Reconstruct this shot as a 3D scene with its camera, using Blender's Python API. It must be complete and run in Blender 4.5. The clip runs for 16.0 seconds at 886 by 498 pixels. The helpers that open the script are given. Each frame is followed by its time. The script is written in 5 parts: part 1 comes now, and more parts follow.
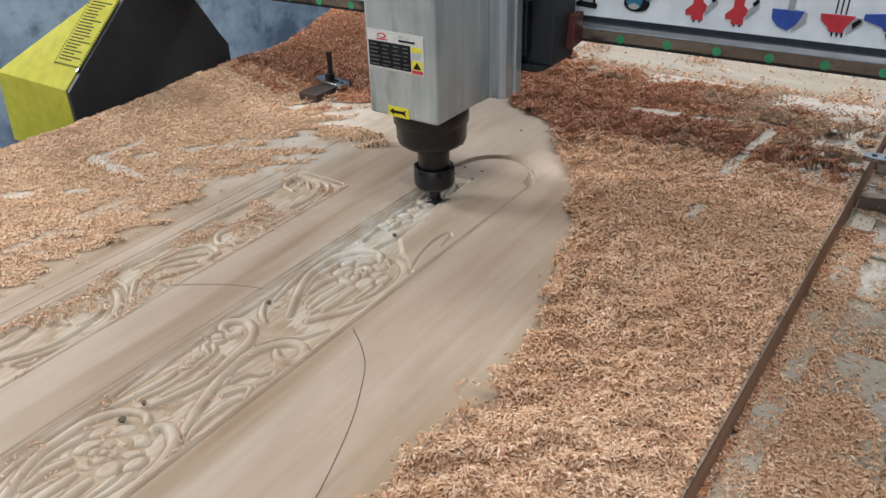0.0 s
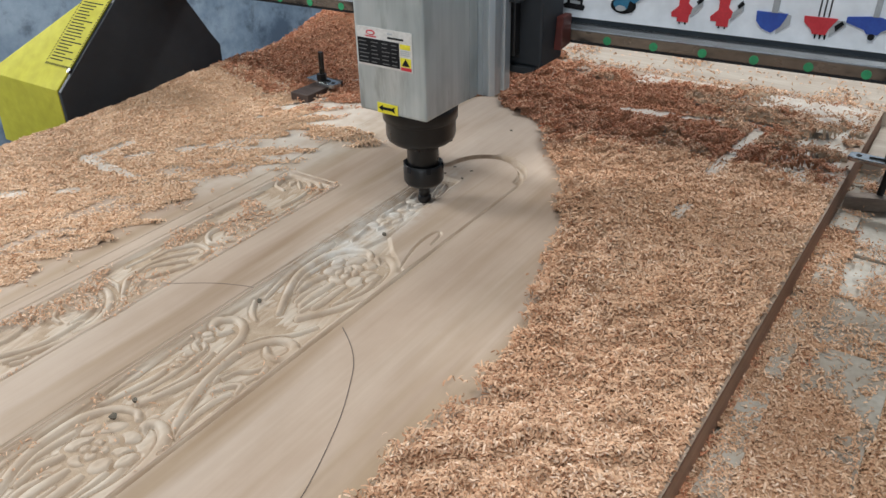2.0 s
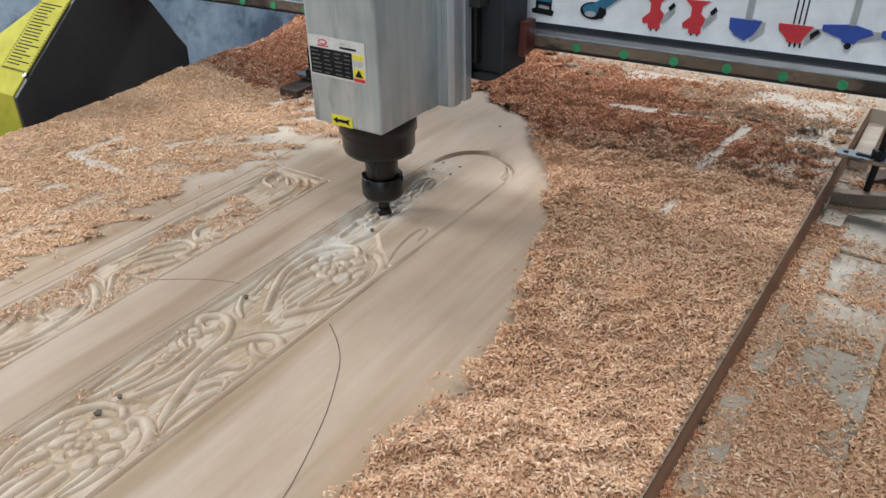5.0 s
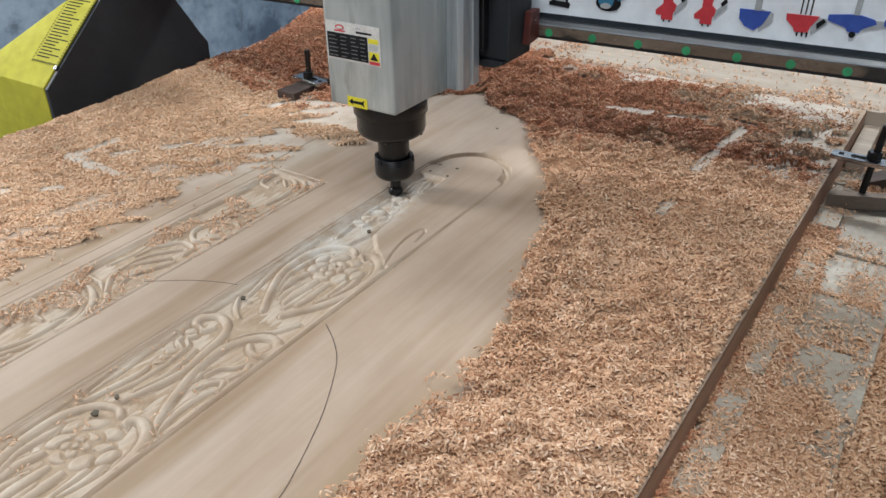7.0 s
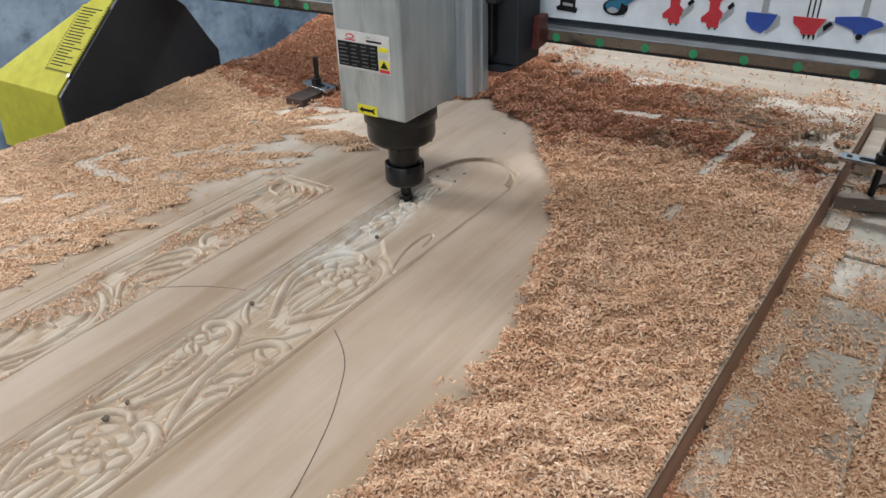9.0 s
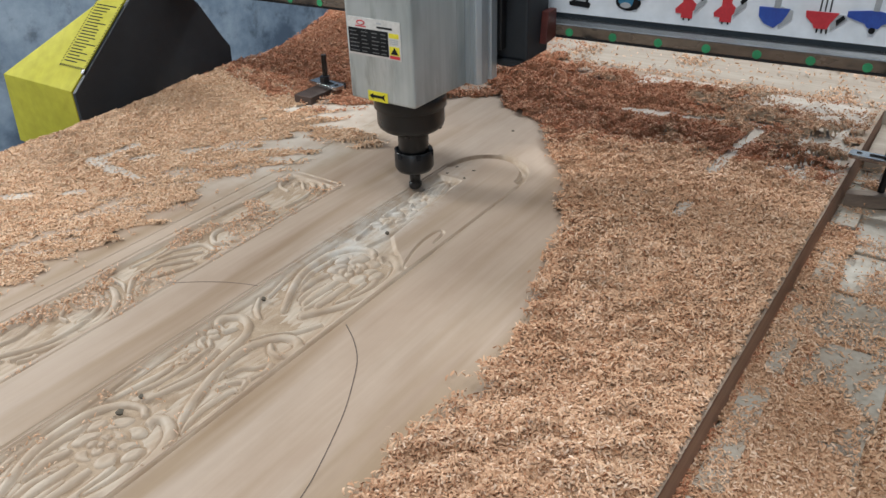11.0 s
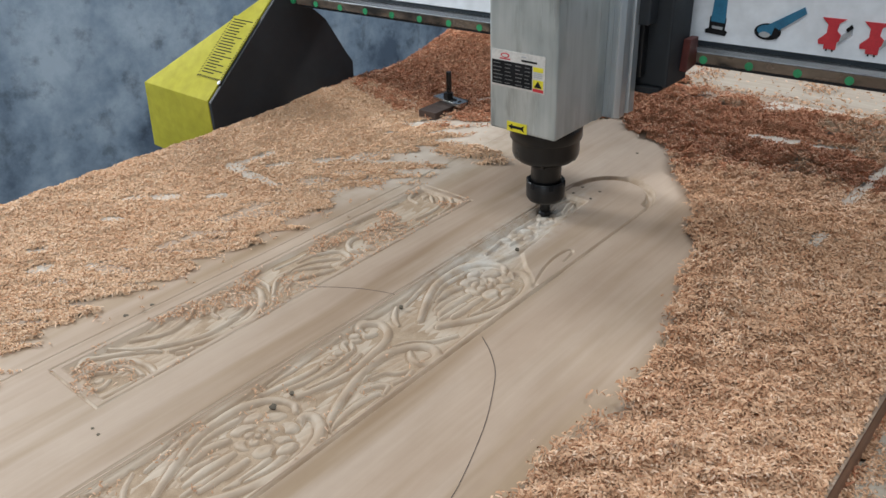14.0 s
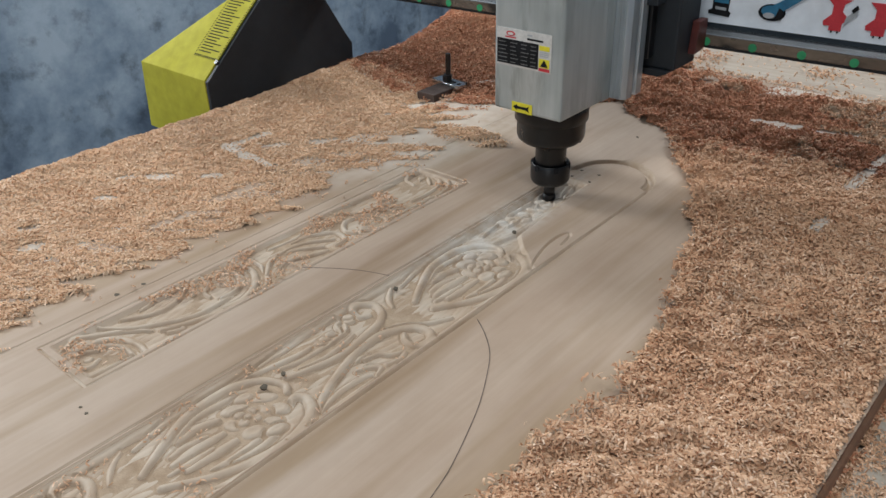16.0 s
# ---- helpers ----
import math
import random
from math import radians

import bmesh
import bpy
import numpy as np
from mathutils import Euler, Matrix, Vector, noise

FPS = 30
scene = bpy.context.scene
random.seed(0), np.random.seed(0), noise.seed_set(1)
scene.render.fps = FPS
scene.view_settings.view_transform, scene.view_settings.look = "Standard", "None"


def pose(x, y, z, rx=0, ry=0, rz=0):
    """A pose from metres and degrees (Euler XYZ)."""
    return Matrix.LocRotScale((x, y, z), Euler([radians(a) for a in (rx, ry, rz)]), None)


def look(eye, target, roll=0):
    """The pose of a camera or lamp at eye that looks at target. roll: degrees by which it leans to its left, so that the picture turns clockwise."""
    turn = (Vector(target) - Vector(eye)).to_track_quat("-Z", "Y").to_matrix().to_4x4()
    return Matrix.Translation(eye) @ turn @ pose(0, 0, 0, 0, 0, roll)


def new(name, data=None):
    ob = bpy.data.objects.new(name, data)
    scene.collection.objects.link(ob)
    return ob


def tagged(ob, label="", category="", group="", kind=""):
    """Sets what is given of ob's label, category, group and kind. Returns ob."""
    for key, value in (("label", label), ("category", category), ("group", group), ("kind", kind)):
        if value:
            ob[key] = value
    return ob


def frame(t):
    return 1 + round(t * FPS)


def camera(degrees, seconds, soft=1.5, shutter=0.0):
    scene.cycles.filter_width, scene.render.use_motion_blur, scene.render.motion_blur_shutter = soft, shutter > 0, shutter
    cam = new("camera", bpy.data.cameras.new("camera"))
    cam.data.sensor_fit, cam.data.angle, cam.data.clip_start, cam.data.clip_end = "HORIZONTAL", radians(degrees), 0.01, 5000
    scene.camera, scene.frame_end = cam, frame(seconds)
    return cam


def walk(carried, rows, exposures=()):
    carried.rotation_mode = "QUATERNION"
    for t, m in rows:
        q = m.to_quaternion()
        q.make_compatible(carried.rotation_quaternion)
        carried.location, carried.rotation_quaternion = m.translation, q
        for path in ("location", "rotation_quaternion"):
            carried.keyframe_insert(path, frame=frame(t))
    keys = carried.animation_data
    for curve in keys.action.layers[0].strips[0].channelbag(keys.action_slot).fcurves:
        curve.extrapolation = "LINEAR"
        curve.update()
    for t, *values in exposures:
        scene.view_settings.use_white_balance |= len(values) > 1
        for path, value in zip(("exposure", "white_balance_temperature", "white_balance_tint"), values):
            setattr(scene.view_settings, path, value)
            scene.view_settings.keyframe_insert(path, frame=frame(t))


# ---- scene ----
import functools

cam = camera(58.2, 16.0)
METRES, EYE, TILT, LEAN, TURN = 0.49, 0.90 + 0.679, 0.0, 0.0, 37.5
PATH = [
    (0, (-0.001, -0.057, 1.444), (-0.991, 1.357, 0.433), -1.6),
    (0.5, (0.004, -0.059, 1.445), (-0.981, 1.358, 0.434), -1.5),
    (1, (0.008, -0.061, 1.446), (-0.977, 1.357, 0.438), -1.5),
    (1.5, (0.008, -0.06, 1.447), (-0.974, 1.358, 0.434), -1.5),
    (2, (0.011, -0.061, 1.449), (-0.967, 1.359, 0.437), -1.4),
    (2.5, (0.012, -0.061, 1.45), (-0.963, 1.362, 0.437), -1.3),
    (3, (0.016, -0.058, 1.448), (-0.956, 1.365, 0.434), -1.3),
    (3.5, (0.015, -0.058, 1.447), (-0.952, 1.367, 0.431), -1.2),
    (4, (0.015, -0.057, 1.449), (-0.951, 1.367, 0.429), -1.2),
    (6.5, (0.021, -0.058, 1.447), (-0.933, 1.375, 0.429), -1.0),
    (7, (0.021, -0.059, 1.447), (-0.939, 1.373, 0.434), -1.1),
    (7.5, (0.022, -0.061, 1.448), (-0.944, 1.37, 0.438), -1.3),
    (8, (0.02, -0.063, 1.452), (-0.954, 1.366, 0.447), -1.4),
    (8.5, (0.022, -0.062, 1.451), (-0.957, 1.365, 0.448), -1.6),
    (9, (0.026, -0.06, 1.45), (-0.958, 1.363, 0.447), -1.8),
    (9.5, (0.019, -0.068, 1.446), (-0.972, 1.353, 0.446), -1.7),
    (9.7, (0.015, -0.072, 1.444), (-0.983, 1.343, 0.443), -1.9),
    (11.8, (0.035, -0.062, 1.451), (-0.932, 1.373, 0.447), -1.8),
    (12, (0.07, -0.041, 1.456), (-0.845, 1.425, 0.45), -1.8),
    (12.5, (0.121, -0.037, 1.45), (-0.689, 1.478, 0.426), -1.5),
    (13, (0.084, -0.063, 1.453), (-0.808, 1.413, 0.439), -1.7),
    (13.5, (0.013, -0.109, 1.468), (-1.054, 1.278, 0.499), -2.0),
    (14, (-0.025, -0.129, 1.463), (-1.184, 1.184, 0.497), -2.1),
    (14.5, (-0.023, -0.123, 1.458), (-1.187, 1.177, 0.48), -1.9),
    (15, (-0.027, -0.125, 1.449), (-1.185, 1.177, 0.466), -1.6),
    (15.5, (-0.029, -0.123, 1.448), (-1.182, 1.177, 0.458), -1.6),
    (16, (-0.026, -0.119, 1.448), (-1.177, 1.182, 0.456), -1.6),
]
walk(cam, [(t, look(eye, target, roll)) for t, eye, target, roll in PATH], [(0, -0.12), (0.5, -0.25), (1, -0.24), (1.5, -0.12), (3, -0.07), (4, -0.04), (8, -0.11), (9.5, -0.15), (12, -0.16), (12.6, -0.06), (13.2, -0.06), (13.6, -0.12), (14.2, -0.36), (16, -0.44)])

# ---- world and lights ----
world = bpy.data.worlds.new("world")
scene.world = world
world.use_nodes = True
world.node_tree.nodes["Background"].inputs[0].default_value = (0.62, 0.72, 0.85, 1)
world.node_tree.nodes["Background"].inputs[1].default_value = 0.10


def area_lamp(name, eye, target, sx, sy, watts, colour):
    lamp = bpy.data.lights.new(name, "AREA")
    lamp.shape, lamp.size, lamp.size_y, lamp.energy, lamp.color = "RECTANGLE", sx, sy, watts, colour
    ob = new(name, lamp)
    ob.matrix_world = look(eye, target)
    return ob


area_lamp("wall_light", (-3.30, 0.04, 2.25), (-0.6, 0.8, 0.9), 0.9, 0.40, 90, (0.945, 0.99, 1.0))
area_lamp("ceiling_light_a", (-0.2, -1.55, 5.2), (-0.4, 1.1, 0.9), 2.6, 0.25, 100, (0.945, 0.99, 1.0))
area_lamp("ceiling_light_b", (0.8, 0.3, 5.2), (0.0, 1.0, 0.9), 1.8, 0.9, 58, (0.945, 0.99, 1.0))
# Added fill behind the gantry to brighten the far end, no known fitting.
area_lamp("rear_fill_light", (-0.5, 3.9, 3.95), (-0.5, 1.2, 0.9), 2.4, 0.5, 140, (0.93, 0.98, 1.0))
# Unseen fill added behind the camera to brighten upright faces; the wall is solid.
area_lamp("front_fill_light", (0.9, -3.8, 1.9), (-0.2, 1.0, 1.1), 2.2, 2.4, 42, (0.84, 0.93, 1.0))

# ---- materials ----
def material(name, rough=0.6, metal=0.0):
    m = bpy.data.materials.new(name)
    m.use_nodes = True
    n = m.node_tree.nodes
    bsdf = n["Principled BSDF"]
    bsdf.inputs["Roughness"].default_value, bsdf.inputs["Metallic"].default_value = rough, metal
    return m, n, m.node_tree.links, bsdf


def ramp(n, links, source, stops):
    r = n.new("ShaderNodeValToRGB")
    el = r.color_ramp.elements
    while len(el) < len(stops):
        el.new(0.5)
    for e, (p, c) in zip(el, stops):
        e.position, e.color = p, (*c, 1)
    links.new(source, r.inputs[0])
    return r.outputs[0]


def noise_node(n, links, scale, detail=4, stretch=(1, 1, 1), rough=0.55, kind="Object"):
    co, mp, no = n.new("ShaderNodeTexCoord"), n.new("ShaderNodeMapping"), n.new("ShaderNodeTexNoise")
    mp.inputs["Scale"].default_value = stretch
    no.inputs["Scale"].default_value, no.inputs["Detail"].default_value, no.inputs["Roughness"].default_value = scale, detail, rough
    links.new(co.outputs[kind], mp.inputs[0])
    links.new(mp.outputs[0], no.inputs[0])
    return no.outputs[0]


def mixed(n, links, factor, a, b, how="MIX"):
    x = n.new("ShaderNodeMix")
    x.data_type, x.blend_type = "RGBA", how
    if isinstance(factor, float):
        x.inputs[0].default_value = factor
    else:
        links.new(factor, x.inputs[0])
    for socket, v in ((x.inputs[6], a), (x.inputs[7], b)):
        if isinstance(v, tuple):
            socket.default_value = (*v, 1)
        else:
            links.new(v, socket)
    return x.outputs[2]


def bump(n, links, bsdf, height, strength=0.3, distance=0.001):
    b = n.new("ShaderNodeBump")
    b.inputs["Strength"].default_value, b.inputs["Distance"].default_value = strength, distance
    links.new(height, b.inputs["Height"])
    links.new(b.outputs[0], bsdf.inputs["Normal"])


def surface(name, stops, rough=0.6, metal=0.0, scale=20, detail=4, stretch=(1, 1, 1), relief=0.2, depth=0.001, gloss=None, fine=None):
    """A two-scale noise material: stops colour it, a finer noise lifts it and varies the gloss."""
    m, n, links, bsdf = material(name, rough, metal)
    big = noise_node(n, links, scale, detail, stretch)
    small = noise_node(n, links, scale * 9, 3, stretch)
    col = ramp(n, links, big, stops)
    tone = ramp(n, links, small, [(0.3, (0.82, 0.82, 0.82)), (0.7, (1.0, 1.0, 1.0))])
    links.new(mixed(n, links, 1.0, col, tone, "MULTIPLY"), bsdf.inputs["Base Color"])
    if gloss:
        g = ramp(n, links, big, [(0.3, (gloss[0],) * 3), (0.7, (gloss[1],) * 3)])
        links.new(g, bsdf.inputs["Roughness"])
    if relief:
        bump(n, links, bsdf, small, relief, depth)
    return m


def board_wood():
    m, n, links, bsdf = material("board_wood", 0.62)
    broad = noise_node(n, links, 5.0, 3, (2.6, 0.28, 1))
    grain = noise_node(n, links, 60.0, 4, (3.0, 0.09, 1))
    streak = noise_node(n, links, 9.0, 3, (2.4, 0.16, 1))
    base = ramp(n, links, broad, [(0.30, (0.372, 0.262, 0.190)), (0.48, (0.434, 0.323, 0.243)), (0.70, (0.478, 0.371, 0.293))])
    g = ramp(n, links, grain, [(0.32, (0.94, 0.935, 0.93)), (0.62, (1.0, 1.0, 1.0))])
    s = ramp(n, links, streak, [(0.30, (0.74, 0.68, 0.56)), (0.52, (1.0, 1.0, 1.0))])
    col = mixed(n, links, 1.0, mixed(n, links, 1.0, base, g, "MULTIPLY"), s, "MULTIPLY")
    mottle = ramp(n, links, noise_node(n, links, 16.0, 5, (1, 0.5, 1), 0.65), [(0.34, (0.92, 0.905, 0.885)), (0.60, (1.0, 1.0, 1.0))])
    col = mixed(n, links, 1.0, col, mottle, "MULTIPLY")
    # freshly cut wood, under the planed face, is paler and yellower in streaks
    co, mp, gr = n.new("ShaderNodeTexCoord"), n.new("ShaderNodeMapping"), n.new("ShaderNodeTexGradient")
    sep, rng = n.new("ShaderNodeSeparateXYZ"), n.new("ShaderNodeMapRange")
    links.new(co.outputs["Object"], sep.inputs[0])
    links.new(sep.outputs[2], rng.inputs[0])
    rng.inputs[1].default_value, rng.inputs[2].default_value = TOP - 0.0002, TOP - 0.0010
    cut = ramp(n, links, noise_node(n, links, 38.0, 4, (1, 0.35, 1)), [(0.32, (0.390, 0.280, 0.192)), (0.48, (0.450, 0.342, 0.252)), (0.66, (0.520, 0.425, 0.335))])
    col = mixed(n, links, rng.outputs[0], col, cut)
    # white cutting dust lying over the newest carving
    gr.gradient_type = "SPHERICAL"
    mp.inputs["Location"].default_value, mp.inputs["Scale"].default_value = (0.640 / 0.052, -0.72 / 0.27, 0), (1 / 0.052, 1 / 0.27, 0.0)
    links.new(co.outputs["Object"], mp.inputs[0])
    links.new(mp.outputs[0], gr.inputs[0])
    spots = ramp(n, links, noise_node(n, links, 45.0, 4), [(0.35, (0, 0, 0)), (0.60, (1, 1, 1))])
    mask = mixed(n, links, 1.0, ramp(n, links, gr.outputs[0], [(0.0, (0, 0, 0)), (0.7, (0.50, 0.50, 0.50))]), spots, "MULTIPLY")
    col = mixed(n, links, mask, col, (0.70, 0.69, 0.66))
    # a film of pale dust where the sweepings thin out
    mp2, gr2 = n.new("ShaderNodeMapping"), n.new("ShaderNodeTexGradient")
    gr2.gradient_type = "SPHERICAL"
    mp2.inputs["Location"].default_value, mp2.inputs["Scale"].default_value = (0.99 / 0.17, -0.93 / 0.36, 0), (1 / 0.17, 1 / 0.36, 0.0)
    links.new(co.outputs["Object"], mp2.inputs[0])
    links.new(mp2.outputs[0], gr2.inputs[0])
    film = ramp(n, links, noise_node(n, links, 26.0, 5), [(0.30, (0.2, 0.2, 0.2)), (0.62, (1, 1, 1))])
    mask2 = mixed(n, links, 1.0, ramp(n, links, gr2.outputs[0], [(0.0, (0, 0, 0)), (0.5, (0.75, 0.75, 0.75))]), film, "MULTIPLY")
    col = mixed(n, links, mask2, col, (0.60, 0.53, 0.455))
    links.new(col, bsdf.inputs["Base Color"])
    bump(n, links, bsdf, grain, 0.12, 0.0008)
    return m


def shaving_wood(name, stops):
    m, n, links, bsdf = material(name, 0.75)
    geo = n.new("ShaderNodeNewGeometry")
    col = ramp(n, links, geo.outputs["Random Per Island"], stops)
    patch = ramp(n, links, noise_node(n, links, 9.0, 4), [(0.35, (0.90, 0.84, 0.79)), (0.65, (1.0, 1.0, 1.0))])
    links.new(mixed(n, links, 1.0, col, patch, "MULTIPLY"), bsdf.inputs["Base Color"])
    return m


TOP, BED_Z = 0.90, 0.844
WOOD = board_wood()


def housing_metal():
    """Pale grey-green brushed casting with dull handling stains and runs."""
    m, n, links, bsdf = material("brushed_housing", 0.40, 0.45)
    brush = noise_node(n, links, 90.0, 3, (1, 1, 0.06))
    broad = noise_node(n, links, 9.0, 4, (1, 1, 0.45))
    runs = noise_node(n, links, 26.0, 5, (1, 1, 0.16), 0.65)
    col = ramp(n, links, brush, [(0.3, (0.43, 0.465, 0.46)), (0.7, (0.52, 0.555, 0.55))])
    col = mixed(n, links, 1.0, col, ramp(n, links, broad, [(0.34, (0.62, 0.63, 0.63)), (0.56, (1, 1, 1))]), "MULTIPLY")
    col = mixed(n, links, 1.0, col, ramp(n, links, runs, [(0.30, (0.58, 0.57, 0.55)), (0.44, (1, 1, 1))]), "MULTIPLY")
    links.new(col, bsdf.inputs["Base Color"])
    links.new(ramp(n, links, broad, [(0.35, (0.55, 0.55, 0.55)), (0.65, (0.33, 0.33, 0.33))]), bsdf.inputs["Roughness"])
    bump(n, links, bsdf, brush, 0.06, 0.0005)
    return m


EDGE_WOOD = surface("board_edge", [(0.3, (0.27, 0.135, 0.082)), (0.7, (0.40, 0.225, 0.14))], 0.75, scale=14, stretch=(1, 0.12, 5), relief=0.35)
CHIPS = shaving_wood("wood_shavings", [(0.0, (0.55, 0.316, 0.186)), (0.35, (0.645, 0.396, 0.244)), (0.75, (0.725, 0.470, 0.305)), (1.0, (0.83, 0.62, 0.465))])
MID_CHIPS = shaving_wood("brown_shavings", [(0.0, (0.42, 0.215, 0.120)), (0.35, (0.53, 0.295, 0.170)), (0.75, (0.62, 0.37, 0.225)), (1.0, (0.74, 0.51, 0.35))])
# Redder, darker copy of the tan shavings: shade put into the colour.
SHADED_CHIPS = shaving_wood("shaded_shavings", [(0.0, (0.42, 0.165, 0.084)), (0.35, (0.53, 0.228, 0.122)), (0.75, (0.61, 0.288, 0.162)), (1.0, (0.72, 0.42, 0.26))])
PALE_CHIPS = shaving_wood("pale_shavings", [(0.0, (0.60, 0.365, 0.215)), (0.35, (0.70, 0.450, 0.280)), (0.75, (0.77, 0.525, 0.345)), (1.0, (0.84, 0.64, 0.48))])
PALE_BED = surface("pale_bed", [(0.3, (0.66, 0.43, 0.27)), (0.7, (0.76, 0.55, 0.38))], 0.85, scale=110, detail=5, relief=0.7, depth=0.003)
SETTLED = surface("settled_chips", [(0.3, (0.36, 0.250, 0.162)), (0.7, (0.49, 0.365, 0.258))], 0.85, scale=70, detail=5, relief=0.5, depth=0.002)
BED = surface("shaving_bed", [(0.3, (0.60, 0.335, 0.185)), (0.7, (0.72, 0.44, 0.27))], 0.85, scale=120, detail=5, relief=0.7, depth=0.003)
# Bed for the redder copy, its shade in the colour too.
SHADED_BED = surface("shaded_bed", [(0.3, (0.40, 0.185, 0.098)), (0.7, (0.54, 0.265, 0.15))], 0.85, scale=120, detail=5, relief=0.8, depth=0.003)
DUST = surface("fine_dust", [(0.3, (0.54, 0.45, 0.37)), (0.7, (0.66, 0.59, 0.52))], 0.9, scale=60, relief=0.5, depth=0.001)
SLAB = surface("pvc_strip", [(0.32, (0.37, 0.27, 0.19)), (0.47, (0.43, 0.365, 0.295)), (0.7, (0.50, 0.455, 0.39))], 0.7, scale=16, relief=0.25, gloss=(0.8, 0.62))
PLANK = surface("bare_plank", [(0.3, (0.36, 0.28, 0.21)), (0.7, (0.48, 0.40, 0.325))], 0.65, scale=9, stretch=(0.2, 2, 1), relief=0.3)
OLD_WOOD = surface("old_block", [(0.3, (0.20, 0.14, 0.105)), (0.7, (0.38, 0.29, 0.23))], 0.8, scale=18, stretch=(0.3, 2, 2), relief=0.4)
DARK_WOOD = surface("dark_block", [(0.3, (0.035, 0.020, 0.015)), (0.7, (0.085, 0.052, 0.040))], 0.7, scale=18, stretch=(0.3, 2, 2), relief=0.4)
STEEL = housing_metal()
ALLOY = surface("anodised_profile", [(0.3, (0.52, 0.57, 0.60)), (0.7, (0.64, 0.69, 0.72))], 0.32, 0.7, scale=6, stretch=(2, 2, 0.2), relief=0.04)
BLACK_STEEL = surface("black_steel", [(0.3, (0.008, 0.008, 0.009)), (0.7, (0.018, 0.018, 0.019))], 0.34, 0.25, scale=24, relief=0.08, gloss=(0.45, 0.26))
BLACK_PAINT = surface("black_paint", [(0.3, (0.011, 0.014, 0.018)), (0.7, (0.021, 0.025, 0.031))], 0.62, scale=7, relief=0.1)
DUSTY_STEEL = surface("dusty_steel", [(0.38, (0.012, 0.011, 0.010)), (0.52, (0.045, 0.034, 0.025)), (0.72, (0.22, 0.135, 0.080))], 0.8, scale=22, detail=6, relief=0.5, depth=0.002)
BEAM_PAINT = surface("blue_black_paint", [(0.3, (0.016, 0.026, 0.036)), (0.7, (0.028, 0.040, 0.052))], 0.5, scale=7, relief=0.1)
YELLOW = surface("yellow_paint", [(0.3, (0.40, 0.365, 0.034)), (0.7, (0.47, 0.43, 0.052))], 0.7, scale=5, relief=0.06, gloss=(0.78, 0.66))
YELLOW.node_tree.nodes["Principled BSDF"].inputs["Specular IOR Level"].default_value = 0.18
RAIL = surface("rail_steel", [(0.40, (0.035, 0.031, 0.028)), (0.50, (0.15, 0.118, 0.092)), (0.7, (0.22, 0.18, 0.145))], 0.45, 0.35, scale=18, stretch=(0.5, 1, 1), relief=0.1, gloss=(0.42, 0.2))
RAIL_TOP = surface("polished_rail", [(0.3, (0.42, 0.43, 0.44)), (0.7, (0.54, 0.55, 0.56))], 0.24, 0.95, scale=20, stretch=(0.2, 1, 1), relief=0.03)
PLUG = surface("green_plug", [(0.3, (0.02, 0.22, 0.09)), (0.7, (0.035, 0.34, 0.14))], 0.45, scale=60)
RED = surface("red_plastic", [(0.3, (0.055, 0.010, 0.008)), (0.7, (0.10, 0.020, 0.015))], 0.5, scale=40)
WHITE = surface("banner_white", [(0.3, (0.76, 0.80, 0.86)), (0.7, (0.83, 0.87, 0.92))], 0.4, scale=4, relief=0.03)
INK_RED = surface("ink_red", [(0.3, (0.52, 0.025, 0.04)), (0.7, (0.62, 0.04, 0.055))], 0.4, scale=40, relief=0)
INK_BLUE = surface("ink_blue", [(0.3, (0.02, 0.06, 0.34)), (0.7, (0.03, 0.10, 0.44))], 0.4, scale=40, relief=0)
INK_TEAL = surface("ink_teal", [(0.3, (0.02, 0.13, 0.24)), (0.7, (0.03, 0.20, 0.34))], 0.4, scale=40, relief=0)
INK_BLACK = surface("ink_black", [(0.3, (0.012, 0.012, 0.013)), (0.7, (0.02, 0.02, 0.022))], 0.8, scale=40, relief=0)
INK_BLACK.node_tree.nodes["Principled BSDF"].inputs["Specular IOR Level"].default_value = 0.1
INK_GREY = surface("ink_grey", [(0.3, (0.34, 0.36, 0.38)), (0.7, (0.44, 0.46, 0.48))], 0.4, scale=40, relief=0)
INK_FAINT = surface("ink_faint", [(0.3, (0.10, 0.10, 0.10)), (0.7, (0.15, 0.15, 0.15))], 0.45, scale=40, relief=0)
LABEL = surface("label_foil", [(0.3, (0.58, 0.56, 0.53)), (0.7, (0.68, 0.66, 0.63))], 0.35, scale=30, relief=0)
STICKER = surface("yellow_sticker", [(0.3, (0.72, 0.62, 0.03)), (0.7, (0.80, 0.70, 0.05))], 0.4, scale=30, relief=0)
PENCIL_FAINT = surface("faint_pencil", [(0.3, (0.20, 0.15, 0.12)), (0.7, (0.28, 0.21, 0.17))], 0.8, scale=80, relief=0)
KNOT = surface("knot_brown", [(0.3, (0.075, 0.060, 0.042)), (0.7, (0.14, 0.115, 0.085))], 0.95, scale=80, relief=0)
PENCIL = surface("pencil_line", [(0.3, (0.085, 0.062, 0.052)), (0.7, (0.15, 0.112, 0.095))], 0.8, scale=80, relief=0)
CONCRETE = surface("grey_concrete", [(0.3, (0.22, 0.22, 0.215)), (0.7, (0.34, 0.335, 0.32))], 0.85, scale=3, relief=0.3, depth=0.003)


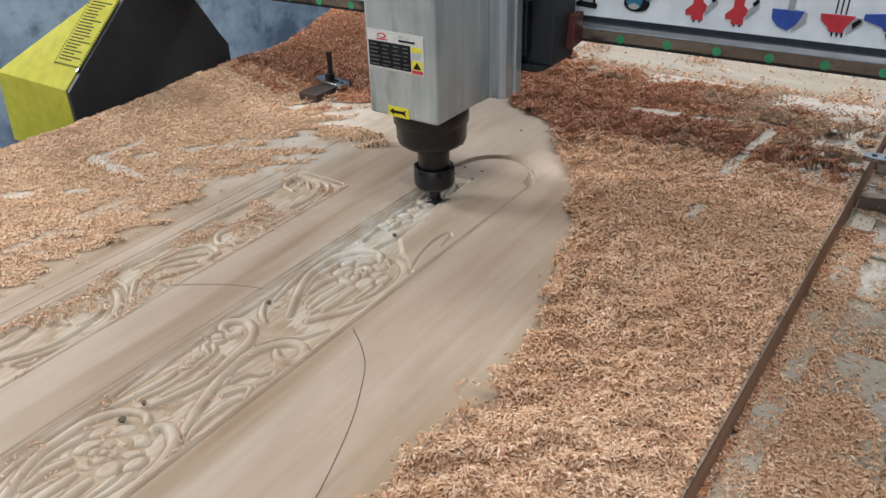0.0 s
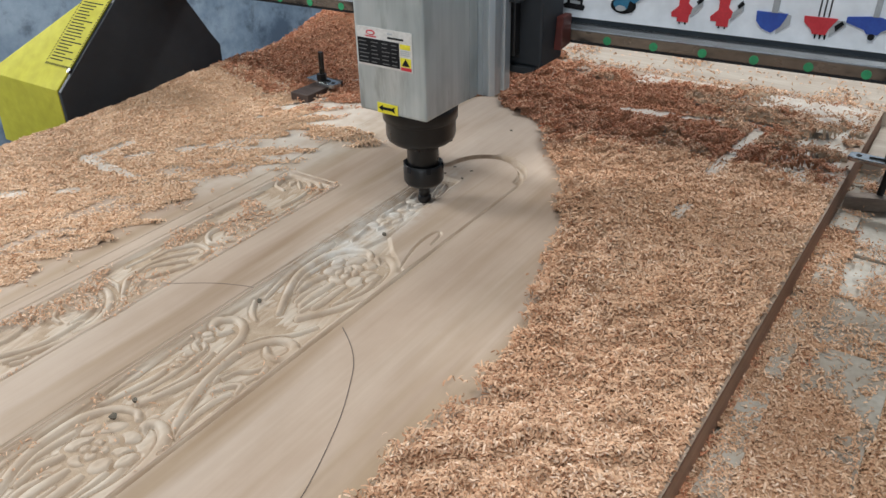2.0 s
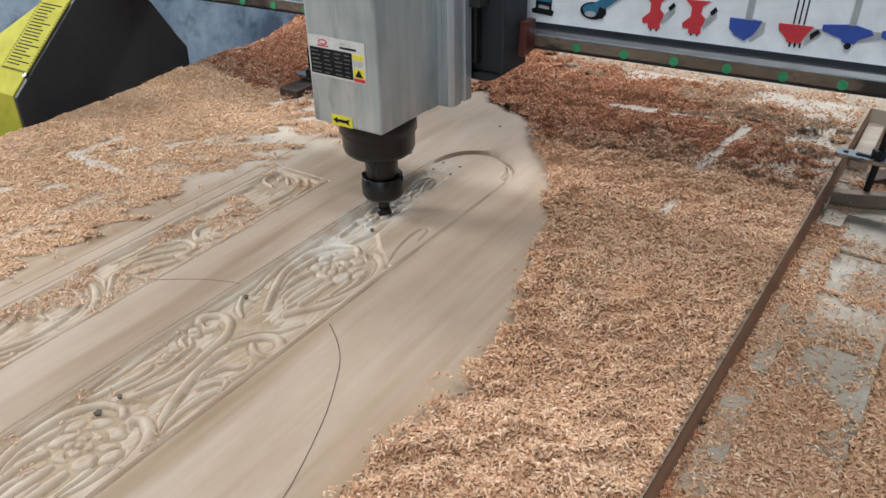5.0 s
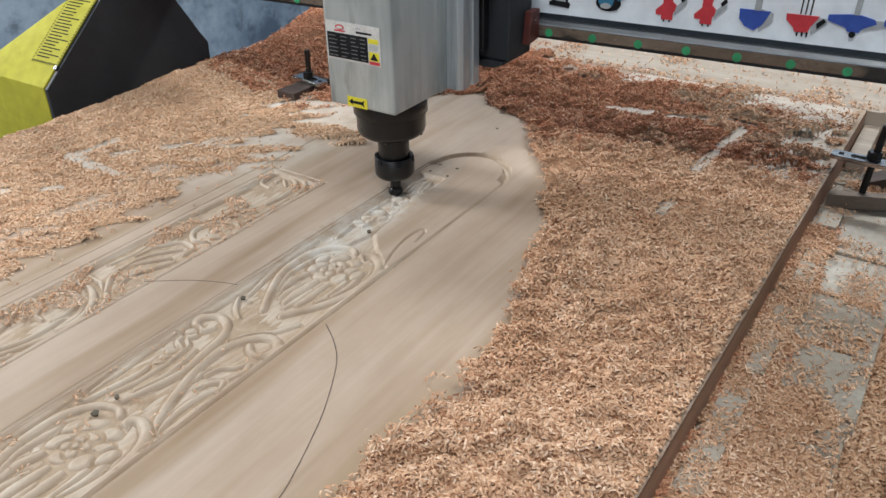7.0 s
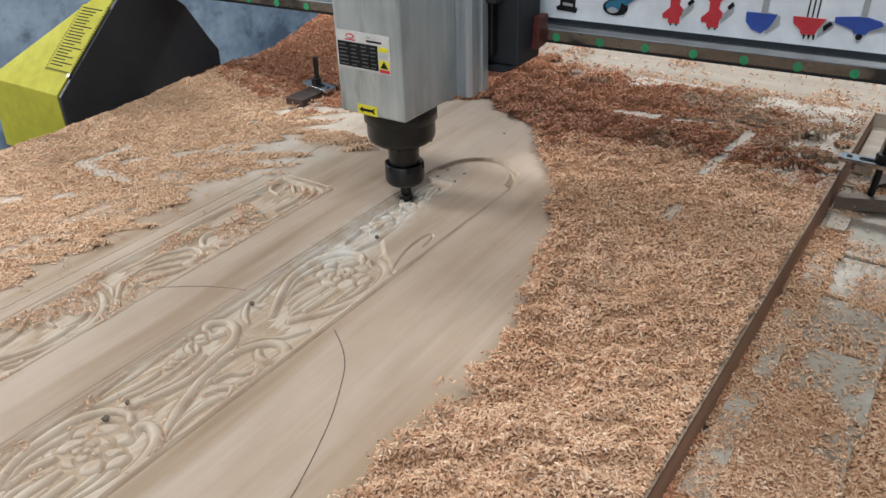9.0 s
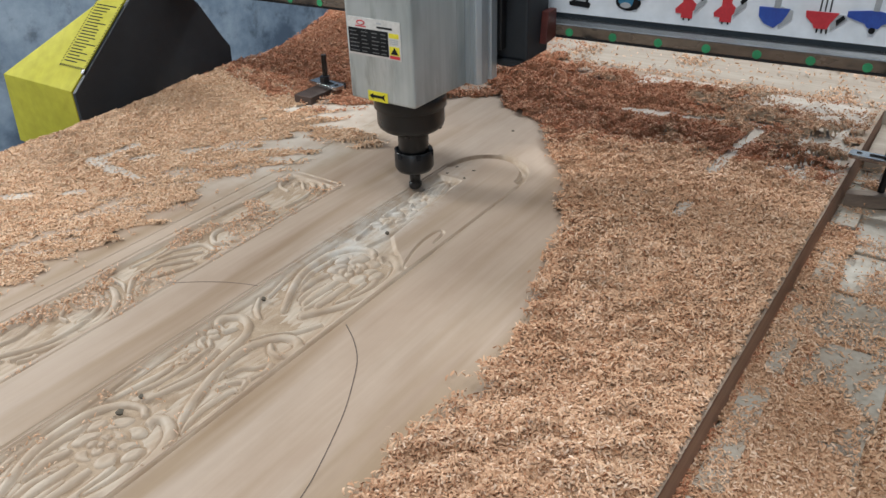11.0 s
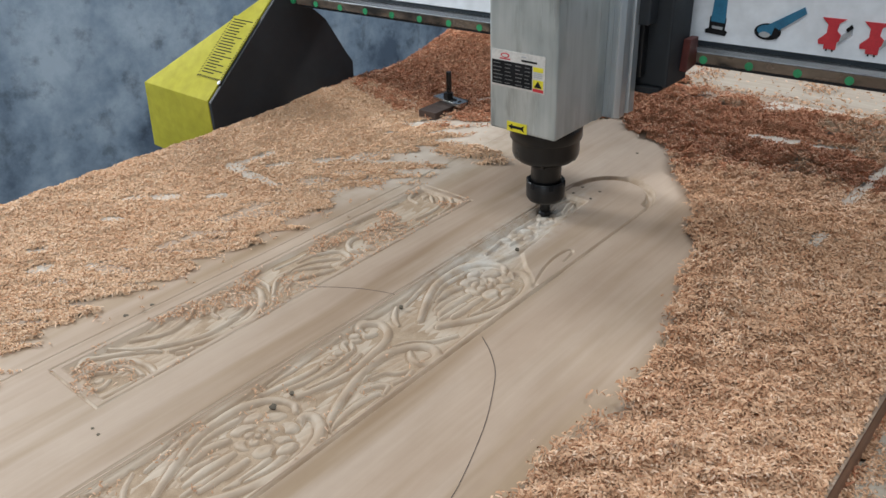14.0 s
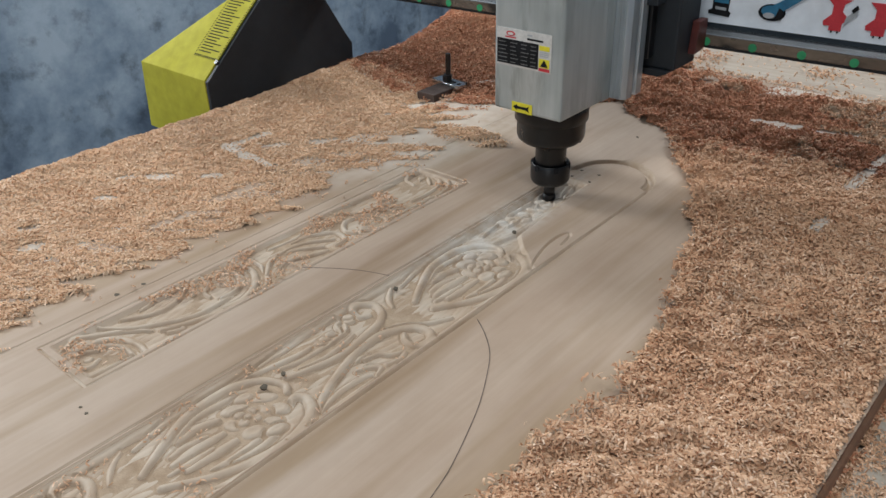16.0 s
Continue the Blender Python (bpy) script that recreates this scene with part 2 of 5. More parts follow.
def wall_paint():
    m, n, links, bsdf = material("mottled_wall", 0.85)
    a = noise_node(n, links, 2.2, 6, (1, 1, 1), 0.65)
    b = noise_node(n, links, 11.0, 5, (1, 1, 1), 0.6)
    c = ramp(n, links, a, [(0.36, (0.085, 0.120, 0.175)), (0.50, (0.215, 0.280, 0.36)), (0.66, (0.38, 0.45, 0.53))])
    d = ramp(n, links, b, [(0.30, (0.55, 0.55, 0.55)), (0.46, (0.95, 0.95, 0.95)), (0.7, (1.0, 1.0, 1.0))])
    links.new(mixed(n, links, 1.0, c, d, "MULTIPLY"), bsdf.inputs["Base Color"])
    bump(n, links, bsdf, b, 0.4, 0.004)
    return m


WALL = wall_paint()
CEIL = surface("ceiling_paint", [(0.3, (0.50, 0.50, 0.49)), (0.7, (0.60, 0.60, 0.58))], 0.9, scale=2, relief=0.1)


# ---- mesh helpers ----
def mesh_object(name, data, mat, parent=None, label=""):
    ob = new(name, data)
    data.materials.append(mat)
    if parent:
        ob.parent = parent
        if not parent.parent:
            ob.matrix_parent_inverse = Matrix.Translation(-Vector(parent.location))
    if label:
        ob["label"] = label
    return ob


def part(name, bm, mat, parent=None, label="", smooth=False):
    """Links a bmesh in place coordinates as one mesh object under a thing or part."""
    data = bpy.data.meshes.new(name)
    bm.to_mesh(data)
    bm.free()
    if smooth:
        data.shade_smooth()
    return mesh_object(name, data, mat, parent, label)


def thing(name, x, y, z, label, category, group="", kind=""):
    ob = new(name)
    ob.location = (x, y, z)
    return tagged(ob, label, category, group, kind)


def box(x0, x1, y0, y1, z0, z1, bevel=0.0, bm=None, turn=None):
    bm = bm or bmesh.new()
    m = Matrix.LocRotScale(((x0 + x1) / 2, (y0 + y1) / 2, (z0 + z1) / 2), turn, (x1 - x0, y1 - y0, z1 - z0))
    made = bmesh.ops.create_cube(bm, size=1, matrix=m)
    if bevel:
        edges = {e for v in made["verts"] for e in v.link_edges}
        bmesh.ops.bevel(bm, geom=list(edges), offset=bevel, segments=2, affect="EDGES", profile=0.5)
    return bm


def prism(points, axis, a, b, bevel=0.0):
    """A polygon extruded along one axis from a to b. points: (x, y) for 'z', (y, z) for 'x', (x, z) for 'y'."""
    bm = bmesh.new()
    order = {"x": lambda p, d: (d, p[0], p[1]), "y": lambda p, d: (p[0], d, p[1]), "z": lambda p, d: (p[0], p[1], d)}[axis]
    lo = [bm.verts.new(order(p, a)) for p in points]
    hi = [bm.verts.new(order(p, b)) for p in points]
    k = len(points)
    bm.faces.new(lo)
    bm.faces.new(hi[::-1])
    for i in range(k):
        bm.faces.new((lo[i], hi[i], hi[(i + 1) % k], lo[(i + 1) % k]))
    bmesh.ops.recalc_face_normals(bm, faces=bm.faces)
    if bevel:
        bmesh.ops.bevel(bm, geom=list(bm.edges), offset=bevel, segments=2, affect="EDGES", profile=0.5)
    return bm


def lathe(x, y, profile, sides=40):
    """A closed turned solid round the upright line at x, y; profile: (radius, z) from the bottom up."""
    bm = bmesh.new()
    rings = []
    for r, z in profile:
        rings.append([bm.verts.new((x + r * math.cos(2 * math.pi * i / sides), y + r * math.sin(2 * math.pi * i / sides), z)) for i in range(sides)])
    for lo, hi in zip(rings, rings[1:]):
        for i in range(sides):
            bm.faces.new((lo[i], lo[(i + 1) % sides], hi[(i + 1) % sides], hi[i]))
    bm.faces.new(rings[0][::-1])
    bm.faces.new(rings[-1])
    return bm


def rod(a, b, r, sides=14):
    bm = bmesh.new()
    a, b = Vector(a), Vector(b)
    m = Matrix.Translation((a + b) / 2) @ (b - a).to_track_quat("Z", "Y").to_matrix().to_4x4()
    bmesh.ops.create_cone(bm, cap_ends=True, segments=sides, radius1=r, radius2=r, depth=(b - a).length, matrix=m)
    return bm


def arrays_mesh(name, verts, faces, smooth=False):
    data = bpy.data.meshes.new(name)
    verts, faces = np.asarray(verts, np.float32), np.asarray(faces, np.int32)
    k = faces.shape[1]
    data.vertices.add(len(verts))
    data.vertices.foreach_set("co", verts.ravel())
    data.loops.add(faces.size)
    data.loops.foreach_set("vertex_index", faces.ravel())
    data.polygons.add(len(faces))
    data.polygons.foreach_set("loop_start", np.arange(0, faces.size, k, dtype=np.int32))
    data.polygons.foreach_set("loop_total", np.full(len(faces), k, np.int32))
    data.update(calc_edges=True)
    data.validate()
    if smooth:
        data.shade_smooth()
    return data


def grid_faces(nx, ny):
    i = np.arange(nx * ny).reshape(ny, nx)
    return np.stack([i[:-1, :-1], i[:-1, 1:], i[1:, 1:], i[1:, :-1]], -1).reshape(-1, 4)


# ---- room ----
FLOOR = 0.0
part_floor = part("floor", box(-3.7, 3.2, -4.2, 4.6, FLOOR - 0.1, FLOOR), CONCRETE)
tagged(part_floor, "grey dusty concrete workshop floor", "floor", kind="structure")
tagged(part("wall_west", box(-3.6, -3.4, -4.2, 4.6, FLOOR, 6.3), WALL), "blue-grey mottled bare plaster wall", "wall", kind="structure")
tagged(part("wall_north", box(-3.4, 3.2, 4.3, 4.5, FLOOR, 6.3), WALL), "blue-grey mottled bare plaster wall", "wall", kind="structure")
tagged(part("wall_east", box(3.0, 3.2, -4.2, 4.3, FLOOR, 6.3), WALL), "plain blue-grey plaster wall", "wall", kind="structure")
tagged(part("wall_south", box(-3.4, 3.0, -4.2, -4.0, FLOOR, 6.3), WALL), "plain blue-grey plaster wall", "wall", kind="structure")
tagged(part("ceiling", box(-3.6, 3.2, -4.2, 4.6, 6.3, 6.4), CEIL), "plain pale workshop ceiling", "ceiling", kind="structure")

# ---- machine table: frame, cross strips with joints ----
XL, XR = -1.36, 0.045


def machine_table():
    t = thing("machine_table", -0.65, 0.5, FLOOR, "grey plastic strip worktable of a router, littered with shavings", "table")
    part("frame", box(XL + 0.05, XR - 0.03, -0.9, 2.3, 0.70, 0.820, 0.004), BLACK_PAINT, t, "black steel frame")
    for x in (XL + 0.12, XR - 0.12):
        for y in (-0.75, 2.1):
            part("leg", box(x - 0.05, x + 0.05, y - 0.05, y + 0.05, FLOOR, 0.70, 0.003), BLACK_PAINT, t)
    part("side_beam", box(-1.50, -1.40, -0.9, 2.3, 0.70, 0.838, 0.003), BLACK_PAINT, t, "dark steel side beam")
    rnd = random.Random(4)
    y = -0.7665
    while y < 2.05:
        step = 0.1235
        x1 = 0.030 + 0.024 * (y - 0.55) + rnd.uniform(-0.007, 0.005)
        part("bed_strip", box(XL + rnd.uniform(-0.004, 0.004) if y < 1.45 else -0.042, x1, y + rnd.uniform(0.0012, 0.0024), y + step - rnd.uniform(0.0012, 0.0024), 0.820, BED_Z + rnd.uniform(-0.0016, 0.0016), 0.0012), SLAB, t)
        y += step
    # planks across the far end
    for y0, y1, x1, z in ((1.569, 1.665, -0.052, 0.898), (1.670, 1.84, -0.047, 0.895), (1.845, 2.02, -0.05, 0.897)):
        part("end_plank", box(XL, x1, y0, y1, 0.820, z, 0.001), PLANK, t, "bare pale plank")
    part("edge_batten", box(-0.0985, -0.070, 1.390, 1.566, BED_Z + 0.0018, 0.872, 0.0015), PLANK, t, "pale worn batten beside the board")
    # short offcut strips lying along the board
    for y0, y1, x0, x1 in ((-0.62, -0.20, -0.102, -0.066), (-0.18, 0.20, -0.098, -0.062), (0.215, 0.50, -0.103, -0.068), (0.515, 0.700, -0.104, -0.074), (0.735, 0.828, -0.094, -0.072), (0.843, 0.893, -0.094, -0.073), (0.962, 1.062, -0.092, -0.067), (1.144, 1.206, -0.097, -0.067)):
        part("edge_strip", box(x0, x1, y0, y1, BED_Z + 0.0016, BED_Z + 0.0108, 0.001), SLAB, t, "worn grey plastic strip")
    return t


machine_table()


def side_guard():
    g = thing("side_guard", 0.1, 0.5, 0.70, "yellow sheet-metal guard along the machine's side", "guard")
    part("flange", box(0.0745, 0.0885, -0.9, 1.25, 0.842, 0.846, 0.001), YELLOW, g)
    part("side_beam", box(0.0895, 0.112, -0.9, 2.3, 0.72, 0.834, 0.003), DUSTY_STEEL, g, "dark dusty steel side beam")
    for y in (-0.7, 2.1):
        part("post", box(0.090, 0.111, y - 0.03, y + 0.03, FLOOR, 0.72, 0.003), BLACK_PAINT, g)
    return g


side_guard()


# ---- carved board ----
BX0, BX1, BY0, BY1 = -1.07, -0.116, -0.55, 1.565


def board_right(y):
    """The board's sawn edge runs slightly out of square to the table."""
    return BX1 + 0.012 * (y - 0.3)



# heights over the deepest cut: bottom of a groove, and the ground between the forms
CUT, GROUND = 0.0010, 0.0023


def stroke(field, X, Y, points, width, height, mode="max"):
    """Lays a rounded ridge (or, with mode min, a groove) along a polyline into a height field."""
    p = np.asarray(points, float)
    reach = width * 1.05 + 0.003
    ix = np.where((X >= p[:, 0].min() - reach) & (X <= p[:, 0].max() + reach))[0]
    iy = np.where((Y >= p[:, 1].min() - reach) & (Y <= p[:, 1].max() + reach))[0]
    if len(ix) == 0 or len(iy) == 0:
        return
    gx, gy = np.meshgrid(X[ix], Y[iy])
    best = np.full(gx.shape, 1e9)
    along = np.zeros(gx.shape)
    k = len(p) - 1
    for i in range(k):
        a, d = p[i], p[i + 1] - p[i]
        u = np.clip(((gx - a[0]) * d[0] + (gy - a[1]) * d[1]) / max(d @ d, 1e-12), 0, 1)
        r = np.hypot(gx - a[0] - u * d[0], gy - a[1] - u * d[1])
        near = r < best
        best = np.where(near, r, best)
        along = np.where(near, (i + u) / k, along)
    w = width * (0.55 + 0.45 * np.sin(np.pi * np.clip(0.08 + 0.84 * along, 0, 1)))
    shape = np.clip(1 - (best / w) ** 2, 0, 1) ** 0.5 * height
    sub = field[iy[0]:iy[-1] + 1, ix[0]:ix[-1] + 1]
    if mode == "max":
        cut = CUT + (GROUND - CUT) * np.clip((best - w) / 0.0020, 0, 1)
        body = CUT + (height - CUT) * np.clip(1 - (best / w) ** 2, 0, 1) ** 0.50
        sub[:] = np.where(best < w, body, np.where(best < w + 0.0020, np.minimum(sub, cut), sub))
    else:
        np.minimum(sub, np.where(best < w, -shape, 1), out=sub)


def dome(field, X, Y, cx, cy, a, b, angle, height):
    r = max(a, b) * 1.02 + 0.003
    ix = np.where(abs(X - cx) <= r)[0]
    iy = np.where(abs(Y - cy) <= r)[0]
    if len(ix) == 0 or len(iy) == 0:
        return
    gx, gy = np.meshgrid(X[ix] - cx, Y[iy] - cy)
    c, s = math.cos(angle), math.sin(angle)
    q = ((gx * c + gy * s) / a) ** 2 + ((-gx * s + gy * c) / b) ** 2
    cup = CUT + (height - CUT) * np.clip(1 - q, 0, 1) ** 0.5 * (1 - 0.30 * np.exp(-q * 5))
    away = (np.sqrt(q) - 1) * min(a, b)
    sub = field[iy[0]:iy[-1] + 1, ix[0]:ix[-1] + 1]
    sub[:] = np.where(q < 1, cup, np.where(away < 0.0024, np.minimum(sub, CUT + (GROUND - CUT) * np.clip(away / 0.0024, 0, 1)), sub))


def curve(points, n=14):
    """A smooth line through the points (Catmull-Rom)."""
    p = [np.asarray(q, float) for q in points]
    p = [2 * p[0] - p[1], *p, 2 * p[-1] - p[-2]]
    out = []
    for a, b, c, d in zip(p, p[1:], p[2:], p[3:]):
        for t in np.linspace(0, 1, n, endpoint=False):
            out.append(0.5 * (2 * b + (c - a) * t + (2 * a - 5 * b + 4 * c - d) * t * t + (3 * b - a - 3 * c + d) * t ** 3))
    return np.array(out + [p[-2]])


def ridge(f, X, Y, ox, oy, width, *points, height=0.0050):
    """A rounded ridge on a smooth line through points given in millimetres from ox, oy."""
    stroke(f, X, Y, curve([(ox + u / 1000, oy + v / 1000) for u, v in points]), width * 0.00130, height)


def medallion(f, X, Y, xc, yf):
    """A tear-shaped medallion, pointed towards -y, with a rosette, long leaves and a broad double rim."""
    r = functools.partial(ridge, f, X, Y, xc, yf)
    r(3.4, (-49, -102), (-58, -65), (-62, -32), (-65, 11), (-64, 48), height=0.0044)
    r(3.8, (66, 66), (66, 28), (65, -16), (62, -50), (56, -78), height=0.0044)
    r(3.8, (54, 48), (58, 20), (54, -20), (46, -52), (34, -84), height=0.0040)
    # long leaves that stream back from the rosette
    r(5.0, (-20, -23), (-27, -44), (-24, -66))
    r(5.6, (1, -30), (-2, -61), (0, -88))
    r(5.2, (19, -23), (18, -55), (17, -84))
    r(5.0, (35, -14), (38, -42), (35, -67))
    r(4.2, (-37, -29), (-37, -48), (-31, -65))
    r(4.2, (43, 4), (46, -22), (43, -48))
    r(3.6, (-9, -44), (-14, -66), (-12, -84), height=0.0042)
    r(3.4, (10, -50), (9, -76), (8, -98), height=0.0042)
    r(3.6, (-30, -71), (-40, -43), (-41, -13), (-36, 12), (-23, 32), height=0.0046)
    # the two sides of the rim, curled over at the head
    r(5.2, (-11, -116), (-31, -82), (-49, -44), (-54, -9), (-51, 23), (-34, 48), (-11, 57), (1, 51), height=0.0056)
    r(5.6, (20, 37), (13, 51), (25, 58), (44, 48), (56, 26), (60, -4), (55, -38), (42, -73), (17, -112), height=0.0056)
    # rosette
    for u, v, a, b, angle in ((-11, 30, 15, 9, 0.9), (14, 30, 11, 9, 0.4), (1, 14, 13, 9, 0.5), (-20, -2, 9, 15, -0.5), (0, -17, 13, 9, 0.3), (24, 10, 9, 13, -0.6), (22, -10, 10, 13, -0.3), (37, 8, 7, 12, -0.2), (-28, 16, 7, 11, -0.3)):
        dome(f, X, Y, xc + u / 1000, yf + v / 1000, a * 0.00108, b * 0.00108, angle, 0.0056)
    for i in range(4):
        a = i * math.pi / 2 + 0.5
        dome(f, X, Y, xc + 0.0080 * math.cos(a), yf + 0.0085 * math.sin(a), 0.0082, 0.0068, a, 0.0060)
    dome(f, X, Y, xc, yf, 0.0044, 0.0044, 0, 0.0066)


def lyre(f, X, Y, xc, yf):
    """Two stems that part, rise and curl into volutes, with leaflets and beads outside."""
    r = functools.partial(ridge, f, X, Y, xc, yf)
    r(3.0, (-58, 59), (-60, 93), (-62, 133), (-63, 176), height=0.0042)
    r(3.2, (64, 100), (65, 140), (66, 180), (64, 220), height=0.0040)
    r(4.0, (-52, 40), (-46, 74), (-40, 106), (-42, 131))
    r(3.8, (-37, 70), (-30, 97), (-29, 131), (-32, 168), height=0.0046)
    r(3.2, (-36, 162), (-50, 169), (-47, 178), (-33, 170))
    r(3.8, (56, 39), (49, 63), (45, 87), (45, 112), (49, 127), (57, 131))
    r(3.6, (13, 106), (17, 130), (21, 146), (25, 157))
    r(3.2, (25, 143), (30, 160), (42, 169), (51, 182), (55, 168), (49, 150), (35, 140))
    r(3.2, (33, 122), (38, 136), (49, 145), (55, 134))
    r(3.4, (-20, 86), (-14, 112), (-15, 140), (-20, 168), height=0.0044)
    r(3.6, (1, 200), (10, 220), (30, 239), (48, 268), height=0.0046)
    r(3.2, (-24, 240), (-42, 252), (-56, 270), height=0.0044)
    r(5.2, (58, 28), (43, 58), (25, 95), (8, 146), (5, 186), (14, 208), (28, 226), (45, 230), (57, 219), (54, 200), (38, 198), (27, 206), height=0.0056)
    r(5.0, (-18, 63), (-10, 92), (-3, 120), (-2, 144), (-7, 172), (-13, 204), (-25, 222), (-45, 229), (-60, 217), (-58, 203), (-41, 198), (-33, 208), height=0.0056)
    for u, v in ((-38, 131), (-40, 142), (-42, 153), (-44, 185), (-52, 190)):
        dome(f, X, Y, xc + u / 1000, yf + v / 1000, 0.0078, 0.0062, 0.8, 0.0054)


def panel_scrolls(f, X, Y, xm, ym):
    """A running vine of scrolls, hooked leaves and rings in the framed panel."""
    r = functools.partial(ridge, f, X, Y, xm, ym)
    r(3.4, (-33, -314), (-43, -292), (-29, -268), (-11, -243), (12, -225))
    r(4.2, (-14, -296), (-19, -276), (-4, -258), (24, -250), (46, -252))
    r(3.6, (-6, -280), (10, -266), (29, -264), (42, -266))
    r(2.6, (38, -320), (39, -294), (41, -268))
    r(4.0, (-1, -287), (-11, -300), (-5, -314), (12, -317), (21, -308), (16, -294))
    r(3.2, (21, -216), (26, -200), (39, -198), (31, -214))
    r(3.8, (-42, -262), (-11, -236), (7, -208), (24, -177), (26, -142), (20, -105))
    r(3.6, (-37, -236), (-18, -200), (-22, -169), (-36, -146), (-46, -132))
    r(3.6, (21, -216), (32, -188), (41, -153), (38, -111))
    r(3.4, (6, -136), (-10, -134), (-24, -117), (-42, -117), (-40, -130), (-17, -146))
    r(4.2, (-40, -92), (-24, -80), (-2, -83), (16, -103), (19, -128))
    r(4.4, (-30, -62), (-2, -62), (25, -81), (41, -110), (40, -138))
    r(3.6, (-32, -44), (2, -48), (34, -66), (46, -92))
    r(3.8, (19, -56), (-5, -31), (-9, -7), (0, 16), (21, 43))
    r(3.6, (24, -42), (13, -13), (25, 16), (35, 40))
    r(3.2, (-10, -12), (-12, 16), (-2, 44), (17, 66))
    r(3.6, (-21, 21), (-18, 53), (1, 81), (27, 80), (32, 58))
    r(4.0, (28, 101), (9, 96), (-10, 116), (-2, 151), (25, 163), (44, 148), (44, 124), (28, 112))
    r(3.4, (-44, 118), (-18, 145), (5, 172), (29, 200))
    r(3.4, (-46, 160), (-46, 194), (-44, 228), (-42, 252))
    r(3.2, (-32, 223), (-4, 209), (-8, 176))
    r(4.0, (-15, 273), (-38, 280), (-45, 305), (-38, 320), (-7, 320), (16, 300), (23, 264), (21, 229))
    r(3.6, (-12, 322), (17, 318), (36, 296), (42, 244))
    r(3.0, (-19, 292), (-18, 308), (3, 292))
    r(2.8, (35, 165), (37, 215), (38, 261))
    r(3.0, (-34, -10), (-30, 30), (-36, 70), height=0.0042)
    r(3.0, (-38, -210), (-44, -180), (-44, -160), height=0.0042)
    for u, v in ((6, -302), (-11, -106), (15, 131), (-24, 302)):
        dome(f, X, Y, xm + u / 1000, ym + v / 1000, 0.0070, 0.0070, 0, 0.0052)


def carve(X, Y):
    """Heights of the board's top relative to its face."""
    Z = np.zeros((len(Y), len(X)))
    gx, gy = np.meshgrid(X, Y)
    # middle strip, carved as far as the tool has come
    xc, h = -0.597, 0.066
    deep = -0.0064
    # ridges are measured from the sunk ground
    ground = np.full(Z.shape, GROUND)
    for u in (-63, 60):
        ridge(ground, X, Y, xc, 0.0, 3.6, *((u + 1.5 * math.sin(k), -110 + 83 * k) for k in range(10)), height=0.0046)
    for i in range(-1, 1):
        lyre(ground, X, Y, xc, 0.216 + 0.382 * i)
    for i in range(-1, 2):
        medallion(ground, X, Y, xc, 0.216 + 0.382 * i)
    # last bit under the tool: small overlapping leaves between two stems
    r = functools.partial(ridge, ground, X, Y, xc, 0.0)
    r(3.0, (-49, 668), (-57, 731), (-57, 805), (-60, 836))
    r(3.4, (-23, 659), (-15, 716), (-19, 802), (-23, 848), (-36, 883))
    r(2.4, (-38, 712), (-35, 759), (-44, 800))
    for u, v, angle in ((-54, 722, 0.9), (-50, 738, 0.3), (-40, 736, 1.2), (-46, 764, 0.8), (-43, 781, 0.4), (-28, 778, 1.2), (-30, 749, 1.3), (-33, 808, 1.1), (-48, 812, 0.5), (-40, 838, 0.9), (-30, 834, 1.3)):
        dome(ground, X, Y, xc + u / 1000, v / 1000, 0.0100, 0.0054, angle, 0.0050)
    for q in (0, 7):
        r(2.6, (-52 + q, 838), (-56 + q, 866), (-47 + q, 890 - q), (-34 - q, 880 - q), (-27 - q, 848))
    flow = abs(gx - xc) * 620 + 3.2 * np.sin((gy - 0.243) * 2 * math.pi / 0.372 + 0.8) + 1.2 * np.sin(gy * 61 + gx * 90)
    filler = 0.0005 * np.abs(np.sin(flow * 0.6 + 1.5 * np.sin(gy * 37))) ** 0.7
    sunk = deep + ground + filler * (ground == GROUND)
    edge_r = np.where(gy < 0.640, xc + 0.064, np.interp(gy, [0.640, 0.672, 0.70, 0.88], [xc + 0.060, xc + 0.022, xc - 0.004, xc - 0.018]))
    edge_l = xc - 0.068
    inside = np.clip(np.minimum(gx - edge_l, edge_r - gx) / 0.007, 0, 1) * np.clip((0.905 - gy) / 0.006, 0, 1)
    Z = np.where(inside > 0, sunk * np.minimum(1, inside), Z)
    # borders of the middle strip: two fine lines on one side, one on the other, joined by an arch
    for x in (xc - 0.0760, xc - 0.0700):
        stroke(Z, X, Y, [(x, -0.6), (x, 0.95)], 0.0015, 0.0026, "min")
    stroke(Z, X, Y, [(xc + 0.0685, -0.6), (xc + 0.0685, 0.95)], 0.0030, 0.0046, "min")
    t = np.linspace(0, math.pi, 40)
    for q, w in ((0.0660, 0.0074), (0.0585, 0.0020)):
        stroke(Z, X, Y, np.stack([xc - 0.003 + q * np.cos(t), 0.94 + (q + 0.008) * np.sin(t)], 1), w, 0.0060, "min")
    # a single leaf outline ahead of the tool
    leaf = curve([(xc + 0.059, 0.632), (xc + 0.045, 0.680), (xc + 0.040, 0.715), (xc + 0.043, 0.744), (xc + 0.052, 0.741), (xc + 0.057, 0.711)])
    stroke(Z, X, Y, leaf, 0.0024, 0.0024, "min")
    # narrow framed panel
    x0, x1, y0, y1 = -0.880, -0.770, 0.131, 0.792
    xm, hh = (x0 + x1) / 2, (x1 - x0) / 2
    g2 = np.full(Z.shape, GROUND)
    ym = (y0 + y1) / 2
    panel_scrolls(g2, X, Y, xm, ym)
